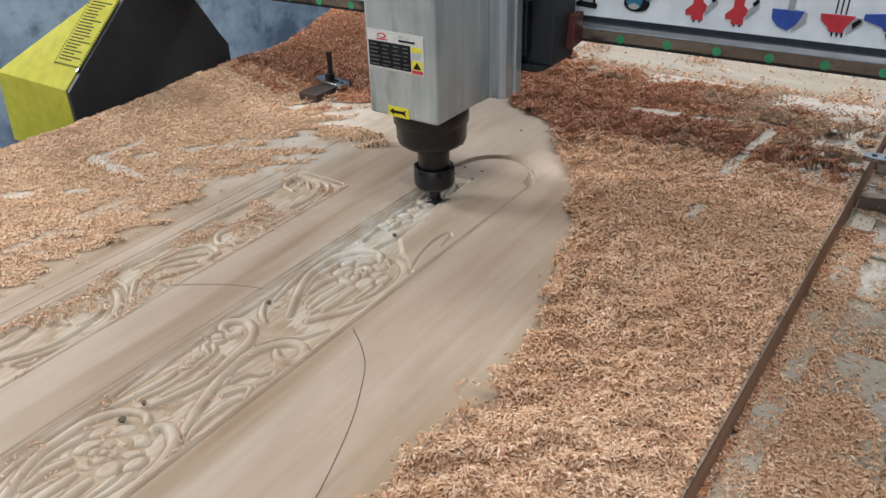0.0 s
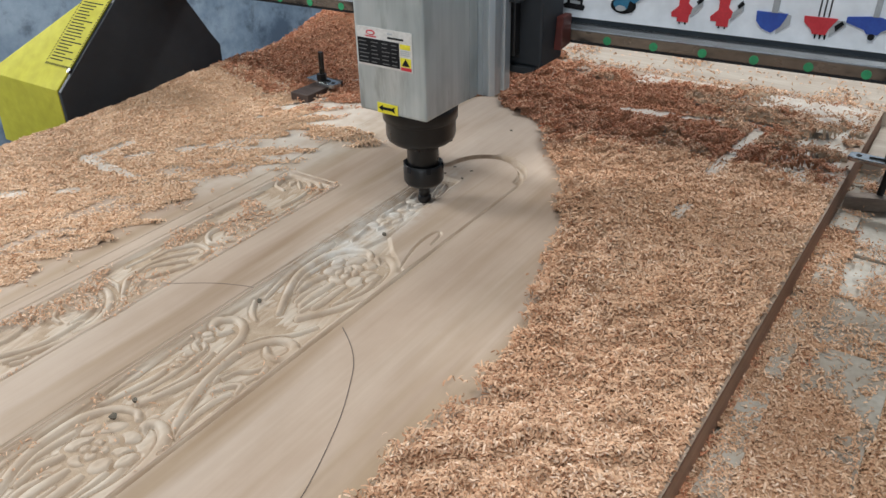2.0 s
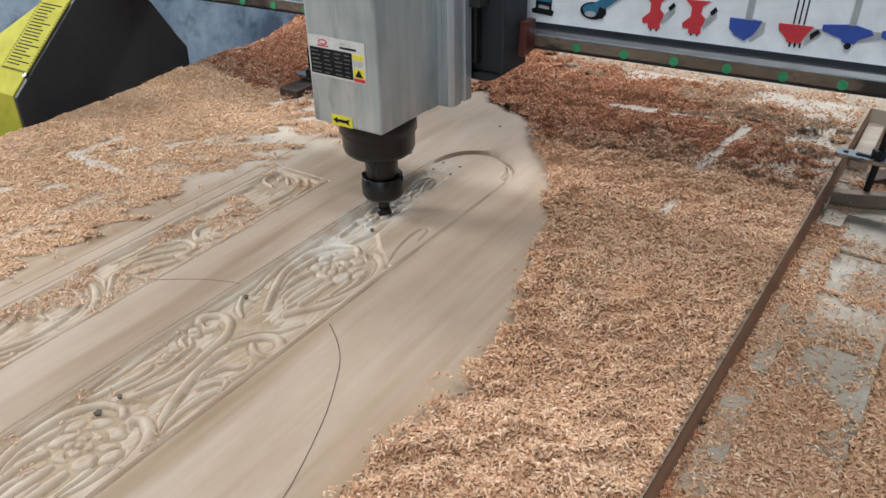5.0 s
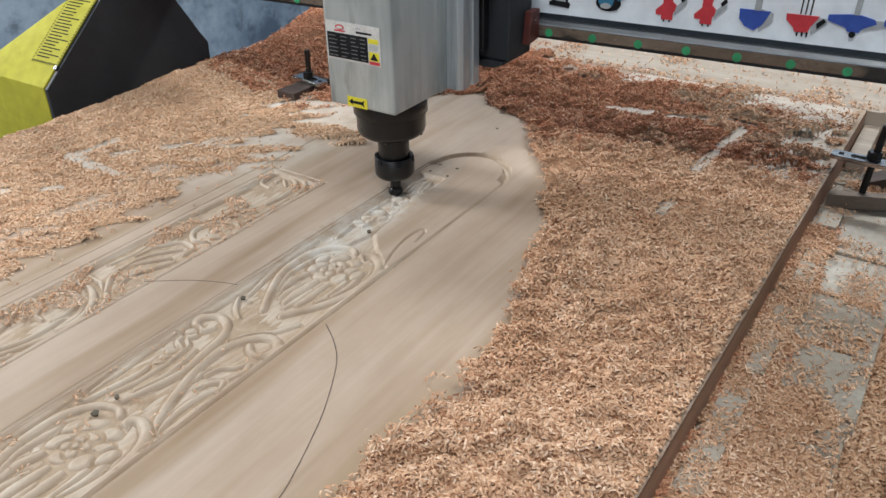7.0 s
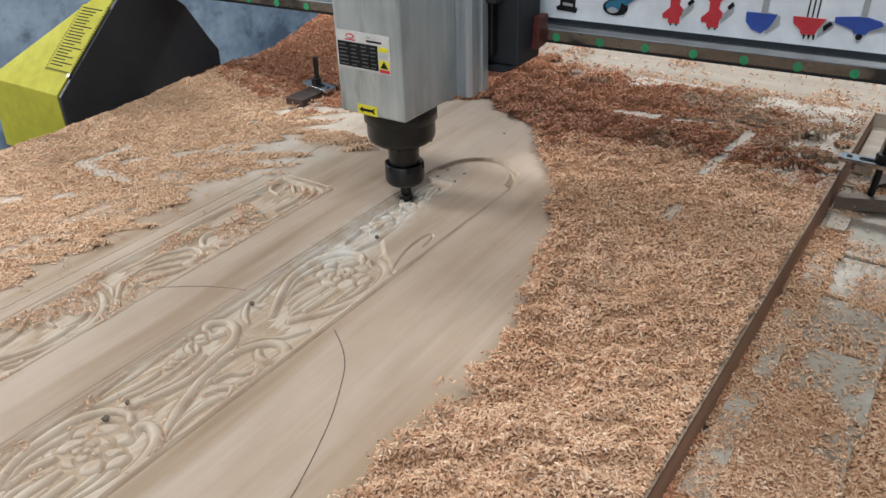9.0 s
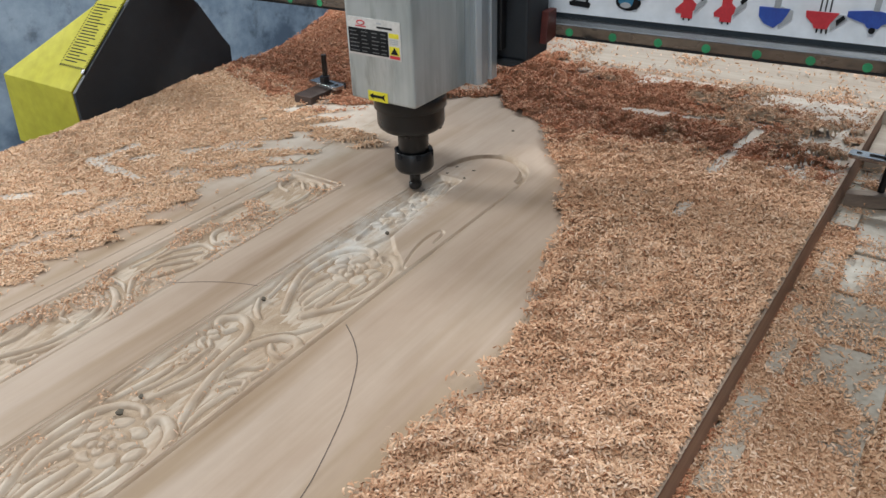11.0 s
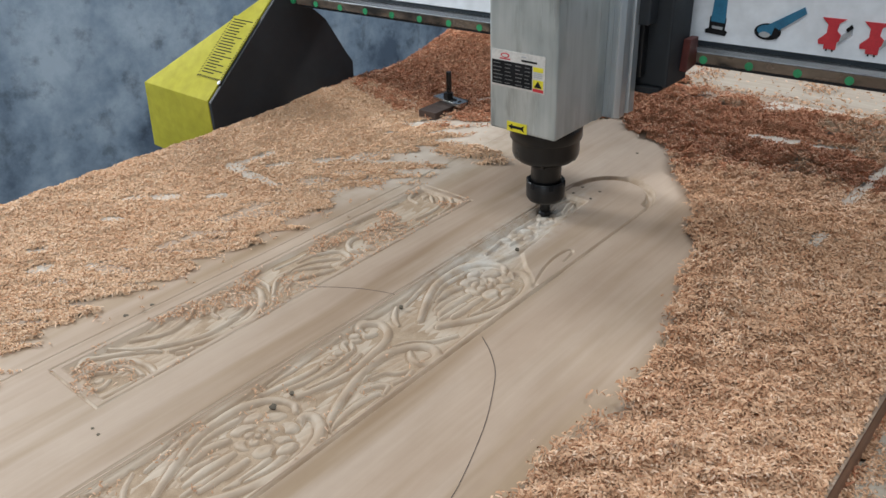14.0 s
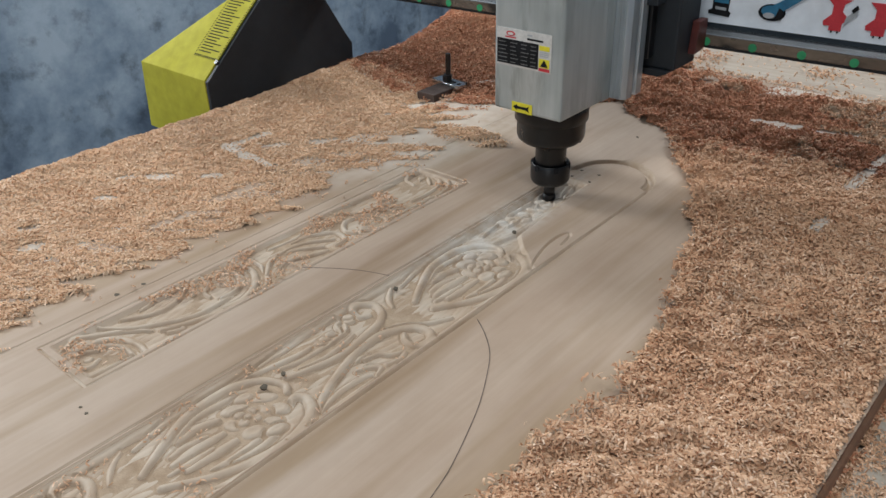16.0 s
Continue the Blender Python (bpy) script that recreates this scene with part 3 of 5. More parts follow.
    inner = np.clip(np.minimum(np.minimum(gx - x0 - 0.007, x1 - 0.007 - gx), np.minimum(gy - y0 - 0.010, y1 - 0.010 - gy)) / 0.006, 0, 1)
    flow2 = (gx - xm) * 560 + 3.0 * np.sin(abs(gy - ym) * 19.0) + 1.1 * np.sin(gy * 70)
    sunk2 = -0.0062 + g2 + 0.0005 * np.abs(np.sin(flow2 * 0.55)) ** 0.7 * (g2 == GROUND)
    Z = np.where(inner > 0, sunk2 * inner, Z)
    frame_line = [(x0, y0), (x1, y0), (x1, y1), (x0, y1), (x0, y0)]
    stroke(Z, X, Y, frame_line, 0.0020, 0.0015, "min")
    stroke(Z, X, Y, [(-0.9035, -0.6), (-0.9035, 1.2)], 0.0013, 0.0024, "min")
    return Z * 1.50


def carved_board():
    t = thing("carved_board", (BX0 + BX1) / 2, 0.5, BED_Z, "pale wooden board with half-finished floral carving, clamped on the table", "board")
    X = np.unique(np.concatenate([np.linspace(BX0, BX1, 60), np.arange(-0.908, -0.763, 0.0010), np.arange(-0.676, -0.524, 0.0010)]).round(5))
    Y = np.unique(np.concatenate([np.linspace(BY0, BY1, 60), np.arange(-0.12, 1.02, 0.0011)]).round(5))
    Z = carve(X, Y)
    gx, gy = np.meshgrid(X, Y)
    gx = gx + (board_right(gy) - BX1) * np.clip((gx + 0.25) / (BX1 + 0.25), 0, 1)
    v = np.stack([gx, gy, TOP + Z], -1).reshape(-1, 3)
    mesh_object("carved_face", arrays_mesh("carved_face", v, grid_faces(len(X), len(Y)), True), WOOD, t, "pale face with carved scrolls, rosettes and borders")
    # saw-rough sides rise to the face; the carved face closes the top
    bm = box(BX0 - 0.0005, BX1 + 0.0005, BY0 - 0.0005, BY1 + 0.0005, BED_Z, TOP + 0.0002)
    bmesh.ops.delete(bm, geom=[f for f in bm.faces if f.normal.z > 0.9], context="FACES_ONLY")
    for v in bm.verts:
        if v.co.x > -0.2:
            v.co.x += board_right(v.co.y) - BX1
    part("core", bm, EDGE_WOOD, t, "brown saw-cut edge")
    return t


carved_board()


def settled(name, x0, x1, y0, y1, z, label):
    """Fine chips lying in the bottom of the cut grooves, their tan darkened for the shade there; the ridges stand out
    of them.
    """
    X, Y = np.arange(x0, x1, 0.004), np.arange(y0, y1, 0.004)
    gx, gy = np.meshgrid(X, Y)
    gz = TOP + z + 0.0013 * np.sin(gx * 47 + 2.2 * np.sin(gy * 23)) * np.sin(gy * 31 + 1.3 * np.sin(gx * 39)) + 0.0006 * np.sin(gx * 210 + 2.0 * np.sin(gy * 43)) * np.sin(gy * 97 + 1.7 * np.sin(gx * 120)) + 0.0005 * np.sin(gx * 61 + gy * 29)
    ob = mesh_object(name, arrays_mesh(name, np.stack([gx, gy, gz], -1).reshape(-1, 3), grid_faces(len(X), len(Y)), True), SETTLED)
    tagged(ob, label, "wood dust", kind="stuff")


settled("settled_chips", -0.658, -0.536, -0.10, 0.64, -0.0060, "fine tan chips settled in the carved strip's grooves, toned darker for shade")
settled("settled_chips", -0.870, -0.780, 0.143, 0.780, -0.0055, "fine tan chips settled in the framed panel's grooves, toned darker for shade")


def ribbon(name, points, width, z, mat, label, category):
    p = np.asarray(points)
    d = np.gradient(p, axis=0)
    d /= np.linalg.norm(d, axis=1)[:, None]
    side = np.stack([-d[:, 1], d[:, 0]], 1) * width / 2
    k = len(p)
    v = np.concatenate([np.c_[p + side, np.full(k, z)], np.c_[p - side, np.full(k, z)], np.c_[p + side, np.full(k, z - 0.0006)], np.c_[p - side, np.full(k, z - 0.0006)]])
    i = np.arange(k - 1)
    f = np.concatenate([np.stack([i + a, i + b, i + b + 1, i + a + 1], 1) for a, b in ((k, 0), (0, 2 * k), (3 * k, k))])
    return tagged(mesh_object(name, arrays_mesh(name, v, f), mat), label, category)


ribbon("pencil_line", curve([(-0.518, 0.496), (-0.491, 0.477), (-0.466, 0.453), (-0.445, 0.421), (-0.422, 0.379), (-0.404, 0.337), (-0.390, 0.300), (-0.382, 0.274), (-0.370, 0.22)]), 0.0008, TOP + 0.0006, PENCIL, "thin dark pencil curve drawn on the board", "pencil line")
ribbon("pencil_line", curve([(-0.778, 0.444), (-0.749, 0.465), (-0.718, 0.484), (-0.690, 0.496), (-0.671, 0.502)]), 0.0006, TOP + 0.0006, PENCIL_FAINT, "faint pencil curve drawn on the board", "pencil line")


def screw_hole(x, y, r):
    bm = lathe(x, y, [(r * 0.8, TOP - 0.002), (r, TOP + 0.0005)], 10)
    for v in bm.verts:
        v.co.x += 0.25 * r * math.sin(9 * v.co.y * 100)
    tagged(part("knot_mark", bm, KNOT), "small dark knot mark in the pale board", "knot", "knot marks")


for x, y, r in ((-0.618, 0.254, 0.0044), (-0.620, 0.282, 0.0030), (-0.643, 0.485, 0.0036), (-0.614, 0.701, 0.0034), (-0.618, 0.911, 0.0026), (-0.620, 0.943, 0.0026), (-0.652, 0.942, 0.0024), (-0.652, 0.913, 0.0024), (-0.651, 1.128, 0.0028), (-0.914, 0.250, 0.0034), (-0.910, 0.286, 0.0028), (-0.742, 0.111, 0.0018), (-0.728, 0.110, 0.0020)):
    screw_hole(x, y, r)


# ---- clamps ----
def clamp_plate(parent, cx, cy, z, length, width, yaw):
    """A slotted steel clamp bar with a turned-down heel."""
    bm = bmesh.new()
    h = width / 2
    pts = [(-length / 2, -h * 0.7), (-length / 2 + 0.008, -h), (length / 2, -h), (length / 2, h), (-length / 2 + 0.008, h), (-length / 2, h * 0.7)]
    lo = [bm.verts.new((x, y, 0)) for x, y in pts]
    face = bm.faces.new(lo)
    up = bmesh.ops.extrude_face_region(bm, geom=[face])
    bmesh.ops.translate(bm, verts=[v for v in up["geom"] if isinstance(v, bmesh.types.BMVert)], vec=(0, 0, 0.007))
    bmesh.ops.recalc_face_normals(bm, faces=bm.faces)
    bmesh.ops.bevel(bm, geom=list(bm.edges), offset=0.0012, segments=2, affect="EDGES")
    m = pose(cx, cy, z, 0, 0, yaw)
    bm.transform(m)
    bar = part("clamp_bar", bm, RAIL_TOP, parent, "worn bright steel bar")
    for dx, r in ((-length * 0.36, 0.0042), (-length * 0.17, 0.0055), (-length * 0.10, 0.0055), (-length * 0.03, 0.0055)):
        c = m @ Vector((dx, 0, 0))
        part("slot", lathe(c.x, c.y, [(r, z + 0.006), (r, z + 0.0078)], 12), INK_BLACK, bar)


def clamp_right():
    t = thing("clamp", -0.063, 1.27, BED_Z, "steel bar clamp with black bolt holding the board's edge", "clamp", "board clamps")
    clamp_plate(t, -0.060, 1.262, 0.918, 0.105, 0.028, -4)
    part("bolt", rod((-0.056, 1.262, BED_Z), (-0.046, 1.270, 0.980), 0.0055), BLACK_STEEL, t, "black threaded bolt")
    part("nut", lathe(-0.051, 1.266, [(0.010, 0.925), (0.011, 0.927), (0.011, 0.936), (0.010, 0.938)], 6), BLACK_STEEL, t)


def clamp_left():
    t = thing("clamp", -1.10, 1.12, BED_Z, "dark bar clamp with black bolt, shavings heaped round it", "clamp", "board clamps")
    clamp_plate(t, -1.095, 1.125, 0.914, 0.085, 0.030, 170)
    part("bolt", rod((-1.100, 1.125, BED_Z), (-1.100, 1.128, 0.978), 0.0055), BLACK_STEEL, t, "black threaded bolt")
    part("nut", lathe(-1.100, 1.125, [(0.010, 0.921), (0.011, 0.923), (0.011, 0.932), (0.010, 0.934)], 6), BLACK_STEEL, t)


clamp_right()
clamp_left()
wedge = prism([(-0.066, 0.8462), (0.022, 0.8462), (0.022, 0.874), (0.008, 0.876), (-0.066, 0.853)], "y", 1.325, 1.375, 0.0012)
for v in wedge.verts:
    v.co.y += 0.5 * (v.co.x + 0.066)
tagged(part("wedge_block", wedge, DARK_WOOD), "dark worn wooden wedge under the clamp's heel", "wood block", "packing blocks")
plank = prism([(-0.100, 1.226), (0.044, 1.284), (0.054, 1.302), (0.040, 1.304), (-0.100, 1.246)], "z", BED_Z + 0.0012, 0.868, 0.0012)
tagged(part("packing_board", plank, OLD_WOOD), "grey-brown offcut board lying across the table's strips", "wood block", "packing blocks")
ob = part("packing_block", box(-1.120, -1.074, 1.050, 1.160, BED_Z + 0.001, 0.9135, 0.0012), DARK_WOOD)
tagged(ob, "dark brown wooden packing block beside the board", "wood block", "packing blocks")


# ---- gantry ----
RY, RZ = 1.036, 1.115
gantry = thing("gantry", -0.65, 1.0, 0.84, "black and yellow router gantry with steel rail and tool banner", "gantry")


def racked(bm):
    """The crossbeam stands slightly out of square to the table."""
    for v in bm.verts:
        v.co.y += 0.060 * (v.co.x + 0.47)
    return bm


def strip_icon(parent, name, shapes):
    """Flat printed shapes 1 mm proud of the banner; shapes: (points (x, z), material)."""
    for i, (pts, mat) in enumerate(shapes):
        pts = [(x, z + 0.004) for x, z in pts]
        part(name, racked(prism(pts, "y", 1.0585 - 0.0006 * i, 1.0605)), mat, parent)


def ngon(cx, cz, rx, rz, n=18, a0=0.0, a1=2 * math.pi):
    return [(cx + rx * math.cos(a0 + (a1 - a0) * i / n), cz + rz * math.sin(a0 + (a1 - a0) * i / n)) for i in range(n)]


def build_gantry():
    g = gantry
    part("beam", racked(box(-1.66, 0.10, 1.064, 1.18, 1.105, 1.335, 0.003)), BEAM_PAINT, g, "dark painted crossbeam")
    rail = part("rail", racked(prism([(1.036, 1.110), (1.064, 1.110), (1.064, 1.130), (1.046, 1.130), (1.040, 1.126), (1.036, 1.125)], "x", -1.40, 0.098, 0.0008)), RAIL, g, "oily steel linear rail")
    part("rail_face", racked(prism([(1.0362, 1.1258), (1.0402, 1.1266), (1.0462, 1.1308), (1.0620, 1.1312), (1.0620, 1.129), (1.0462, 1.129), (1.0402, 1.125)], "x", -1.398, 0.096)), RAIL_TOP, rail, "polished upper face")
    for i in range(22):
        x = -0.4425 + 0.0692 * (i - 14)
        if x > 0.09:
            break
        part("rail_plug", racked(rod((x, 1.0352, 1.1155), (x, 1.04, 1.1155), 0.0062, 16)), PLUG, rail, "green plastic plug")
    part("drag_strip", racked(box(-1.40, 0.098, 1.040, 1.064, 1.1045, 1.1095, 0.001)), BLACK_PAINT, g)
    banner = part("banner", racked(box(-1.34, 0.100, 1.060, 1.0638, 1.153, 1.330)), WHITE, g, "white printed banner with coloured router bits")
    for x, s, mat in ((-0.3365, 1, INK_RED), (-0.2820, 1, INK_RED), (0.0035, -1, INK_RED)):
        pts = [(x - 0.016, 1.166), (x - 0.008, 1.166), (x - 0.008, 1.160), (x + 0.008, 1.160), (x + 0.008, 1.170), (x + 0.015, 1.178), (x + 0.006, 1.186), (x + 0.007, 1.196), (x + 0.016, 1.203), (x - 0.016, 1.203), (x - 0.007, 1.194), (x - 0.007, 1.182), (x - 0.017, 1.172)]
        strip_icon(banner, "bit_picture", [(pts, mat), ([(x + 0.010, 1.168), (x + 0.026, 1.185), (x + 0.024, 1.192), (x + 0.012, 1.180)], INK_GREY), ([(x + 0.020, 1.186), (x + 0.026, 1.192), (x + 0.023, 1.197), (x + 0.017, 1.190)], INK_BLACK)])
        for k in (-0.005, 0.003):
            strip_icon(banner, "bit_pin", [([(x + k, 1.153 + 0.004), (x + k + 0.002, 1.157), (x + k + 0.002, 1.160), (x + k, 1.160)], INK_BLACK)])
    x = -0.217
    strip_icon(banner, "bit_picture", [([(x + 0.006, 1.158), (x + 0.022, 1.172), (x + 0.022, 1.184), (x + 0.006, 1.188)], INK_GREY), ([(x - 0.022, 1.186), (x - 0.021, 1.173), (x - 0.013, 1.164), (x, 1.159), (x + 0.010, 1.168), (x + 0.015, 1.178), (x + 0.018, 1.186)], INK_BLUE), ([(x - 0.003, 1.186), (x + 0.005, 1.186), (x + 0.007, 1.260), (x - 0.001, 1.260)], INK_GREY)])
    strip_icon(banner, "bit_shank", [([(x + 0.001, 1.190), (x + 0.003, 1.190), (x + 0.005, 1.258), (x + 0.003, 1.258)], PLUG)])
    for x in (-0.1560, 0.0510):
        strip_icon(banner, "bit_picture", [([(x + 0.010, 1.162), (x + 0.028, 1.178), (x + 0.026, 1.184), (x + 0.010, 1.184)], INK_GREY), ([(x - 0.023, 1.186), (x - 0.022, 1.178), (x - 0.012, 1.169), (x - 0.010, 1.164), (x + 0.006, 1.164), (x + 0.009, 1.172), (x + 0.018, 1.186)], INK_RED), ([(x + 0.017, 1.170), (x + 0.026, 1.180), (x + 0.023, 1.184), (x + 0.015, 1.177)], INK_BLACK)])
        for k in (-0.006, 0.0, 0.006):
            strip_icon(banner, "bit_pin", [([(x + k - 0.0008, 1.158), (x + k + 0.0008, 1.158), (x + k + 0.0014, 1.164), (x + k - 0.0014, 1.164)], INK_BLACK)])
            strip_icon(banner, "bit_shank", [([(x + k - 0.001, 1.187), (x + k + 0.0006, 1.187), (x + k + 0.0026, 1.262), (x + k + 0.001, 1.262)], INK_BLACK)])
    for x, w in ((-0.0965, 0.032), (-0.0390, 0.024)):
        strip_icon(banner, "bit_picture", [([(x + 0.004, 1.172), (x + w + 0.008, 1.182), (x + w + 0.006, 1.188), (x + 0.004, 1.188)], INK_GREY), ([(x - w, 1.190), (x - w, 1.183), (x - 0.010, 1.176), (x - 0.006, 1.171), (x + 0.007, 1.171), (x + 0.010, 1.176), (x + w * 0.8, 1.184), (x + w * 0.7, 1.189), (x + 0.006, 1.193), (x - 0.006, 1.193)], INK_BLUE), ([(x - 0.003, 1.193), (x + 0.004, 1.193), (x + 0.006, 1.262), (x - 0.001, 1.262)], INK_GREY), (ngon(x, 1.168, 0.004, 0.004), INK_BLACK)])
    # two pictured power tools
    x = -0.498
    strip_icon(banner, "tool_picture", [([(x - 0.018, 1.162), (x + 0.013, 1.160), (x + 0.015, 1.166), (x + 0.011, 1.169), (x + 0.012, 1.186), (x - 0.013, 1.187), (x - 0.013, 1.170), (x - 0.019, 1.167)], INK_BLACK), ([(x - 0.011, 1.180), (x + 0.011, 1.179), (x + 0.010, 1.215), (x - 0.009, 1.216)], INK_TEAL), ([(x - 0.008, 1.170), (x + 0.008, 1.169), (x + 0.008, 1.173), (x - 0.008, 1.174)], INK_GREY)])
    x = -0.424
    strip_icon(banner, "tool_picture", [(ngon(x, 1.174, 0.019, 0.012), INK_BLACK), (ngon(x - 0.002, 1.176, 0.013, 0.008), INK_TEAL), ([(x - 0.010, 1.178), (x + 0.006, 1.170), (x + 0.050, 1.205), (x + 0.046, 1.214)], INK_TEAL), ([(x + 0.006, 1.168), (x + 0.014, 1.165), (x + 0.017, 1.178), (x + 0.010, 1.182)], INK_BLACK), (ngon(x - 0.003, 1.170, 0.008, 0.004), INK_GREY)])
    banner.location.z -= 0.015
    banner.location.x -= 0.008
    # end housings
    cap = part("end_housing", box(0.101, 0.36, 0.962, 1.20, 1.141, 1.36, 0.003), BEAM_PAINT, g, "blue-black end housing")
    part("end_housing", box(-1.50, -1.42, 0.965, 1.02, 1.141, 1.36, 0.003), BLACK_PAINT, g)
    part("rail_stop", prism([(0.072, 1.122), (0.112, 1.124), (0.112, 1.086), (0.104, 1.084), (0.104, 1.074), (0.088, 1.074), (0.088, 1.086), (0.072, 1.088)], "y", 1.055, 1.115, 0.001), BLACK_PAINT, g, "black rail stop")
    profile = [(0.757, 0.845), (0.757, 0.940), (0.958, 1.118), (1.005, 1.118), (1.075, 1.057), (1.127, 0.972), (1.146, 0.945), (1.142, 0.845)]
    whole = [(0.743, 0.845), (0.743, 0.951), (0.944, 1.128), (1.005, 1.120), *profile[4:]]
    part("side_plate", prism(whole, "x", -1.4295, -1.420, 0.0012), BLACK_PAINT, g, "black steel side plate")
    part("side_plate", racked(prism(profile, "x", 0.112, 0.122, 0.0012)), BLACK_PAINT, g)
    front = [(0.742, 0.800), (0.742, 0.954), (0.942, 1.130), (0.960, 1.134), (0.960, 1.112), (0.760, 0.937), (0.760, 0.800)]

    def tapered(bm):
        # the outer edge runs inwards up the slope
        for v in bm.verts:
            if v.co.x < -1.54 and v.co.z > 0.94:
                v.co.x += 0.232 * min(1, (v.co.z - 0.94) / 0.185)
        return bm

    left = part("cover", tapered(prism(front, "x", -1.685, -1.430, 0.0015)), YELLOW, g, "yellow sheet-metal cover")
    right = part("cover", racked(prism([(y, max(z, 0.798)) for y, z in front], "x", 0.1125, 0.40, 0.0015)), YELLOW, g, "yellow sheet-metal cover")
    part("rear_panel", tapered(prism([(0.99, 0.845), (1.142, 0.845), (1.146, 0.945), (1.0, 1.116)], "x", -1.683, -1.432)), BLACK_PAINT, g)
    part("rear_panel", prism([(0.99, 0.845), (1.142, 0.845), (1.146, 0.945), (1.0, 1.116)], "x", 0.124, 0.40), BLACK_PAINT, g)
    part("lower_box", racked(prism([(0.748, 0.712), (0.748, 0.7975), (0.90, 0.7975), (0.90, 0.712)], "x", 0.119, 0.225, 0.001)), YELLOW, g, "yellow lower box")
    part("carriage_shoe", box(0.1005, 0.134, 0.80, 1.10, 0.8385, 0.8445), BLACK_STEEL, g)
    part("carriage_shoe", box(-1.50, -1.425, 0.80, 1.10, 0.8385, 0.8445), BLACK_STEEL, g)
    # sloped faces carry signs; a frame along the slope: s up the slope, x across
    up = Vector((0, 0.200, 0.176)).normalized()
    out = Vector((0, -0.176, 0.200)).normalized()
    foot = Vector((0, 0.742, 0.954))

    def at0():
        return foot

    def sign(name, pts, mat, parent, lift):
        bm = bmesh.new()
        if parent is left:
            pts = [(-1.510 + (x + 1.560) * 0.68, 0.047 + (s - 0.052) * 0.75) for x, s in pts]
        lo = [bm.verts.new(Vector((x, 0, 0)) + at0() + up * s + out * 0.0002) for x, s in pts]
        hi = [bm.verts.new(Vector((x, 0, 0)) + at0() + up * s + out * lift) for x, s in pts]
        k = len(pts)
        bm.faces.new(hi)
        for i in range(k):
            bm.faces.new((lo[i], lo[(i + 1) % k], hi[(i + 1) % k], hi[i]))
        bmesh.ops.recalc_face_normals(bm, faces=bm.faces)
        return part(name, racked(bm) if parent is right else bm, mat, parent)

    def rect(x0, x1, s0, s1):
        return [(x0, s0), (x1, s0), (x1, s1), (x0, s1)]

    # warning sign: white border, yellow field with triangle, dark text field
    base = foot
    foot = foot + up * 0.006 + Vector((-0.007, 0, 0))
    plate = sign("warning_sign", rect(0.1195, 0.262, 0.083, 0.140), YELLOW, right, 0.0012)
    sign("sign_field", rect(0.1215, 0.1665, 0.0850, 0.1380), STICKER, right, 0.0016)
    sign("sign_field", rect(0.1665, 0.260, 0.0850, 0.1380), INK_BLACK, right, 0.0016)
    sign("warning_triangle", [(0.1265, 0.100), (0.1615, 0.100), (0.144, 0.132)], INK_BLACK, right, 0.0020)
    sign("warning_triangle", [(0.1315, 0.1028), (0.1565, 0.1028), (0.144, 0.1255)], STICKER, right, 0.0024)
    sign("exclamation_mark", [(0.1430, 0.1095), (0.1450, 0.1095), (0.1462, 0.1205), (0.1418, 0.1205)], INK_BLACK, right, 0.0028)
    sign("exclamation_mark", rect(0.1428, 0.1452, 0.1050, 0.1076), INK_BLACK, right, 0.0028)
    for x in (0.136, 0.147):
        sign("text_bar", rect(x, x + 0.006, 0.0890, 0.0950), INK_BLACK, right, 0.0020)
    for i, (w, mat) in enumerate(((0.080, LABEL), (0.072, INK_GREY), (0.078, INK_GREY), (0.060, INK_GREY), (0.070, INK_GREY))):
        s = 0.1285 - 0.0092 * i
        for k in range(9):
            if k * 0.0092 < w:
                sign("text_bar", rect(0.1705 + 0.0092 * k, 0.1705 + 0.0092 * k + 0.0056 + 0.002 * math.sin(5 * k + i), s + 0.001, s + 0.0040), mat, right, 0.0020)
    foot = base
    # instruction sheet on the other cover: hazard border and text lines
    sign("instruction_sheet", rect(-1.560, -1.438, 0.052, 0.262), YELLOW, left, 0.0010)
    rnd = random.Random(8)
    for k in range(13):
        sign("hazard_bar", [(-1.558 + 0.0092 * k, 0.054), (-1.553 + 0.0092 * k, 0.054), (-1.550 + 0.0092 * k, 0.060), (-1.555 + 0.0092 * k, 0.060)], INK_BLACK, left, 0.0014)
    for k in range(22):
        for x in (-1.5585, -1.4435):
            sign("hazard_bar", [(x, 0.064 + 0.0092 * k), (x + 0.0035, 0.067 + 0.0092 * k), (x + 0.0035, 0.071 + 0.0092 * k), (x, 0.068 + 0.0092 * k)], INK_BLACK, left, 0.0014)
    for k in range(20):
        sign("text_bar", rect(-1.548, -1.548 + rnd.uniform(0.05, 0.098), 0.070 + 0.0094 * k, 0.0732 + 0.0094 * k), INK_BLACK, left, 0.0014)
    # bolts in the covers
    for x, s in ((0.1175, 0.058), (0.1215, 0.247)):
        c = Vector((x, 0, 0)) + foot + up * s
        part("bolt", racked(rod(c, c + out * 0.004, 0.0048)), BLACK_STEEL, right, "black socket bolt")
    for z in (0.863, 0.812):
        part("bolt", racked(rod((0.1195, 0.7425, z), (0.1195, 0.738, z), 0.0042)), BLACK_STEEL, right, "black socket bolt")
    c = Vector((-1.425, 0, 0)) + foot + up * 0.045
    part("bolt", rod(c, c + out * 0.004, 0.005), BLACK_STEEL, left, "black socket bolt")
    return cap


build_gantry()

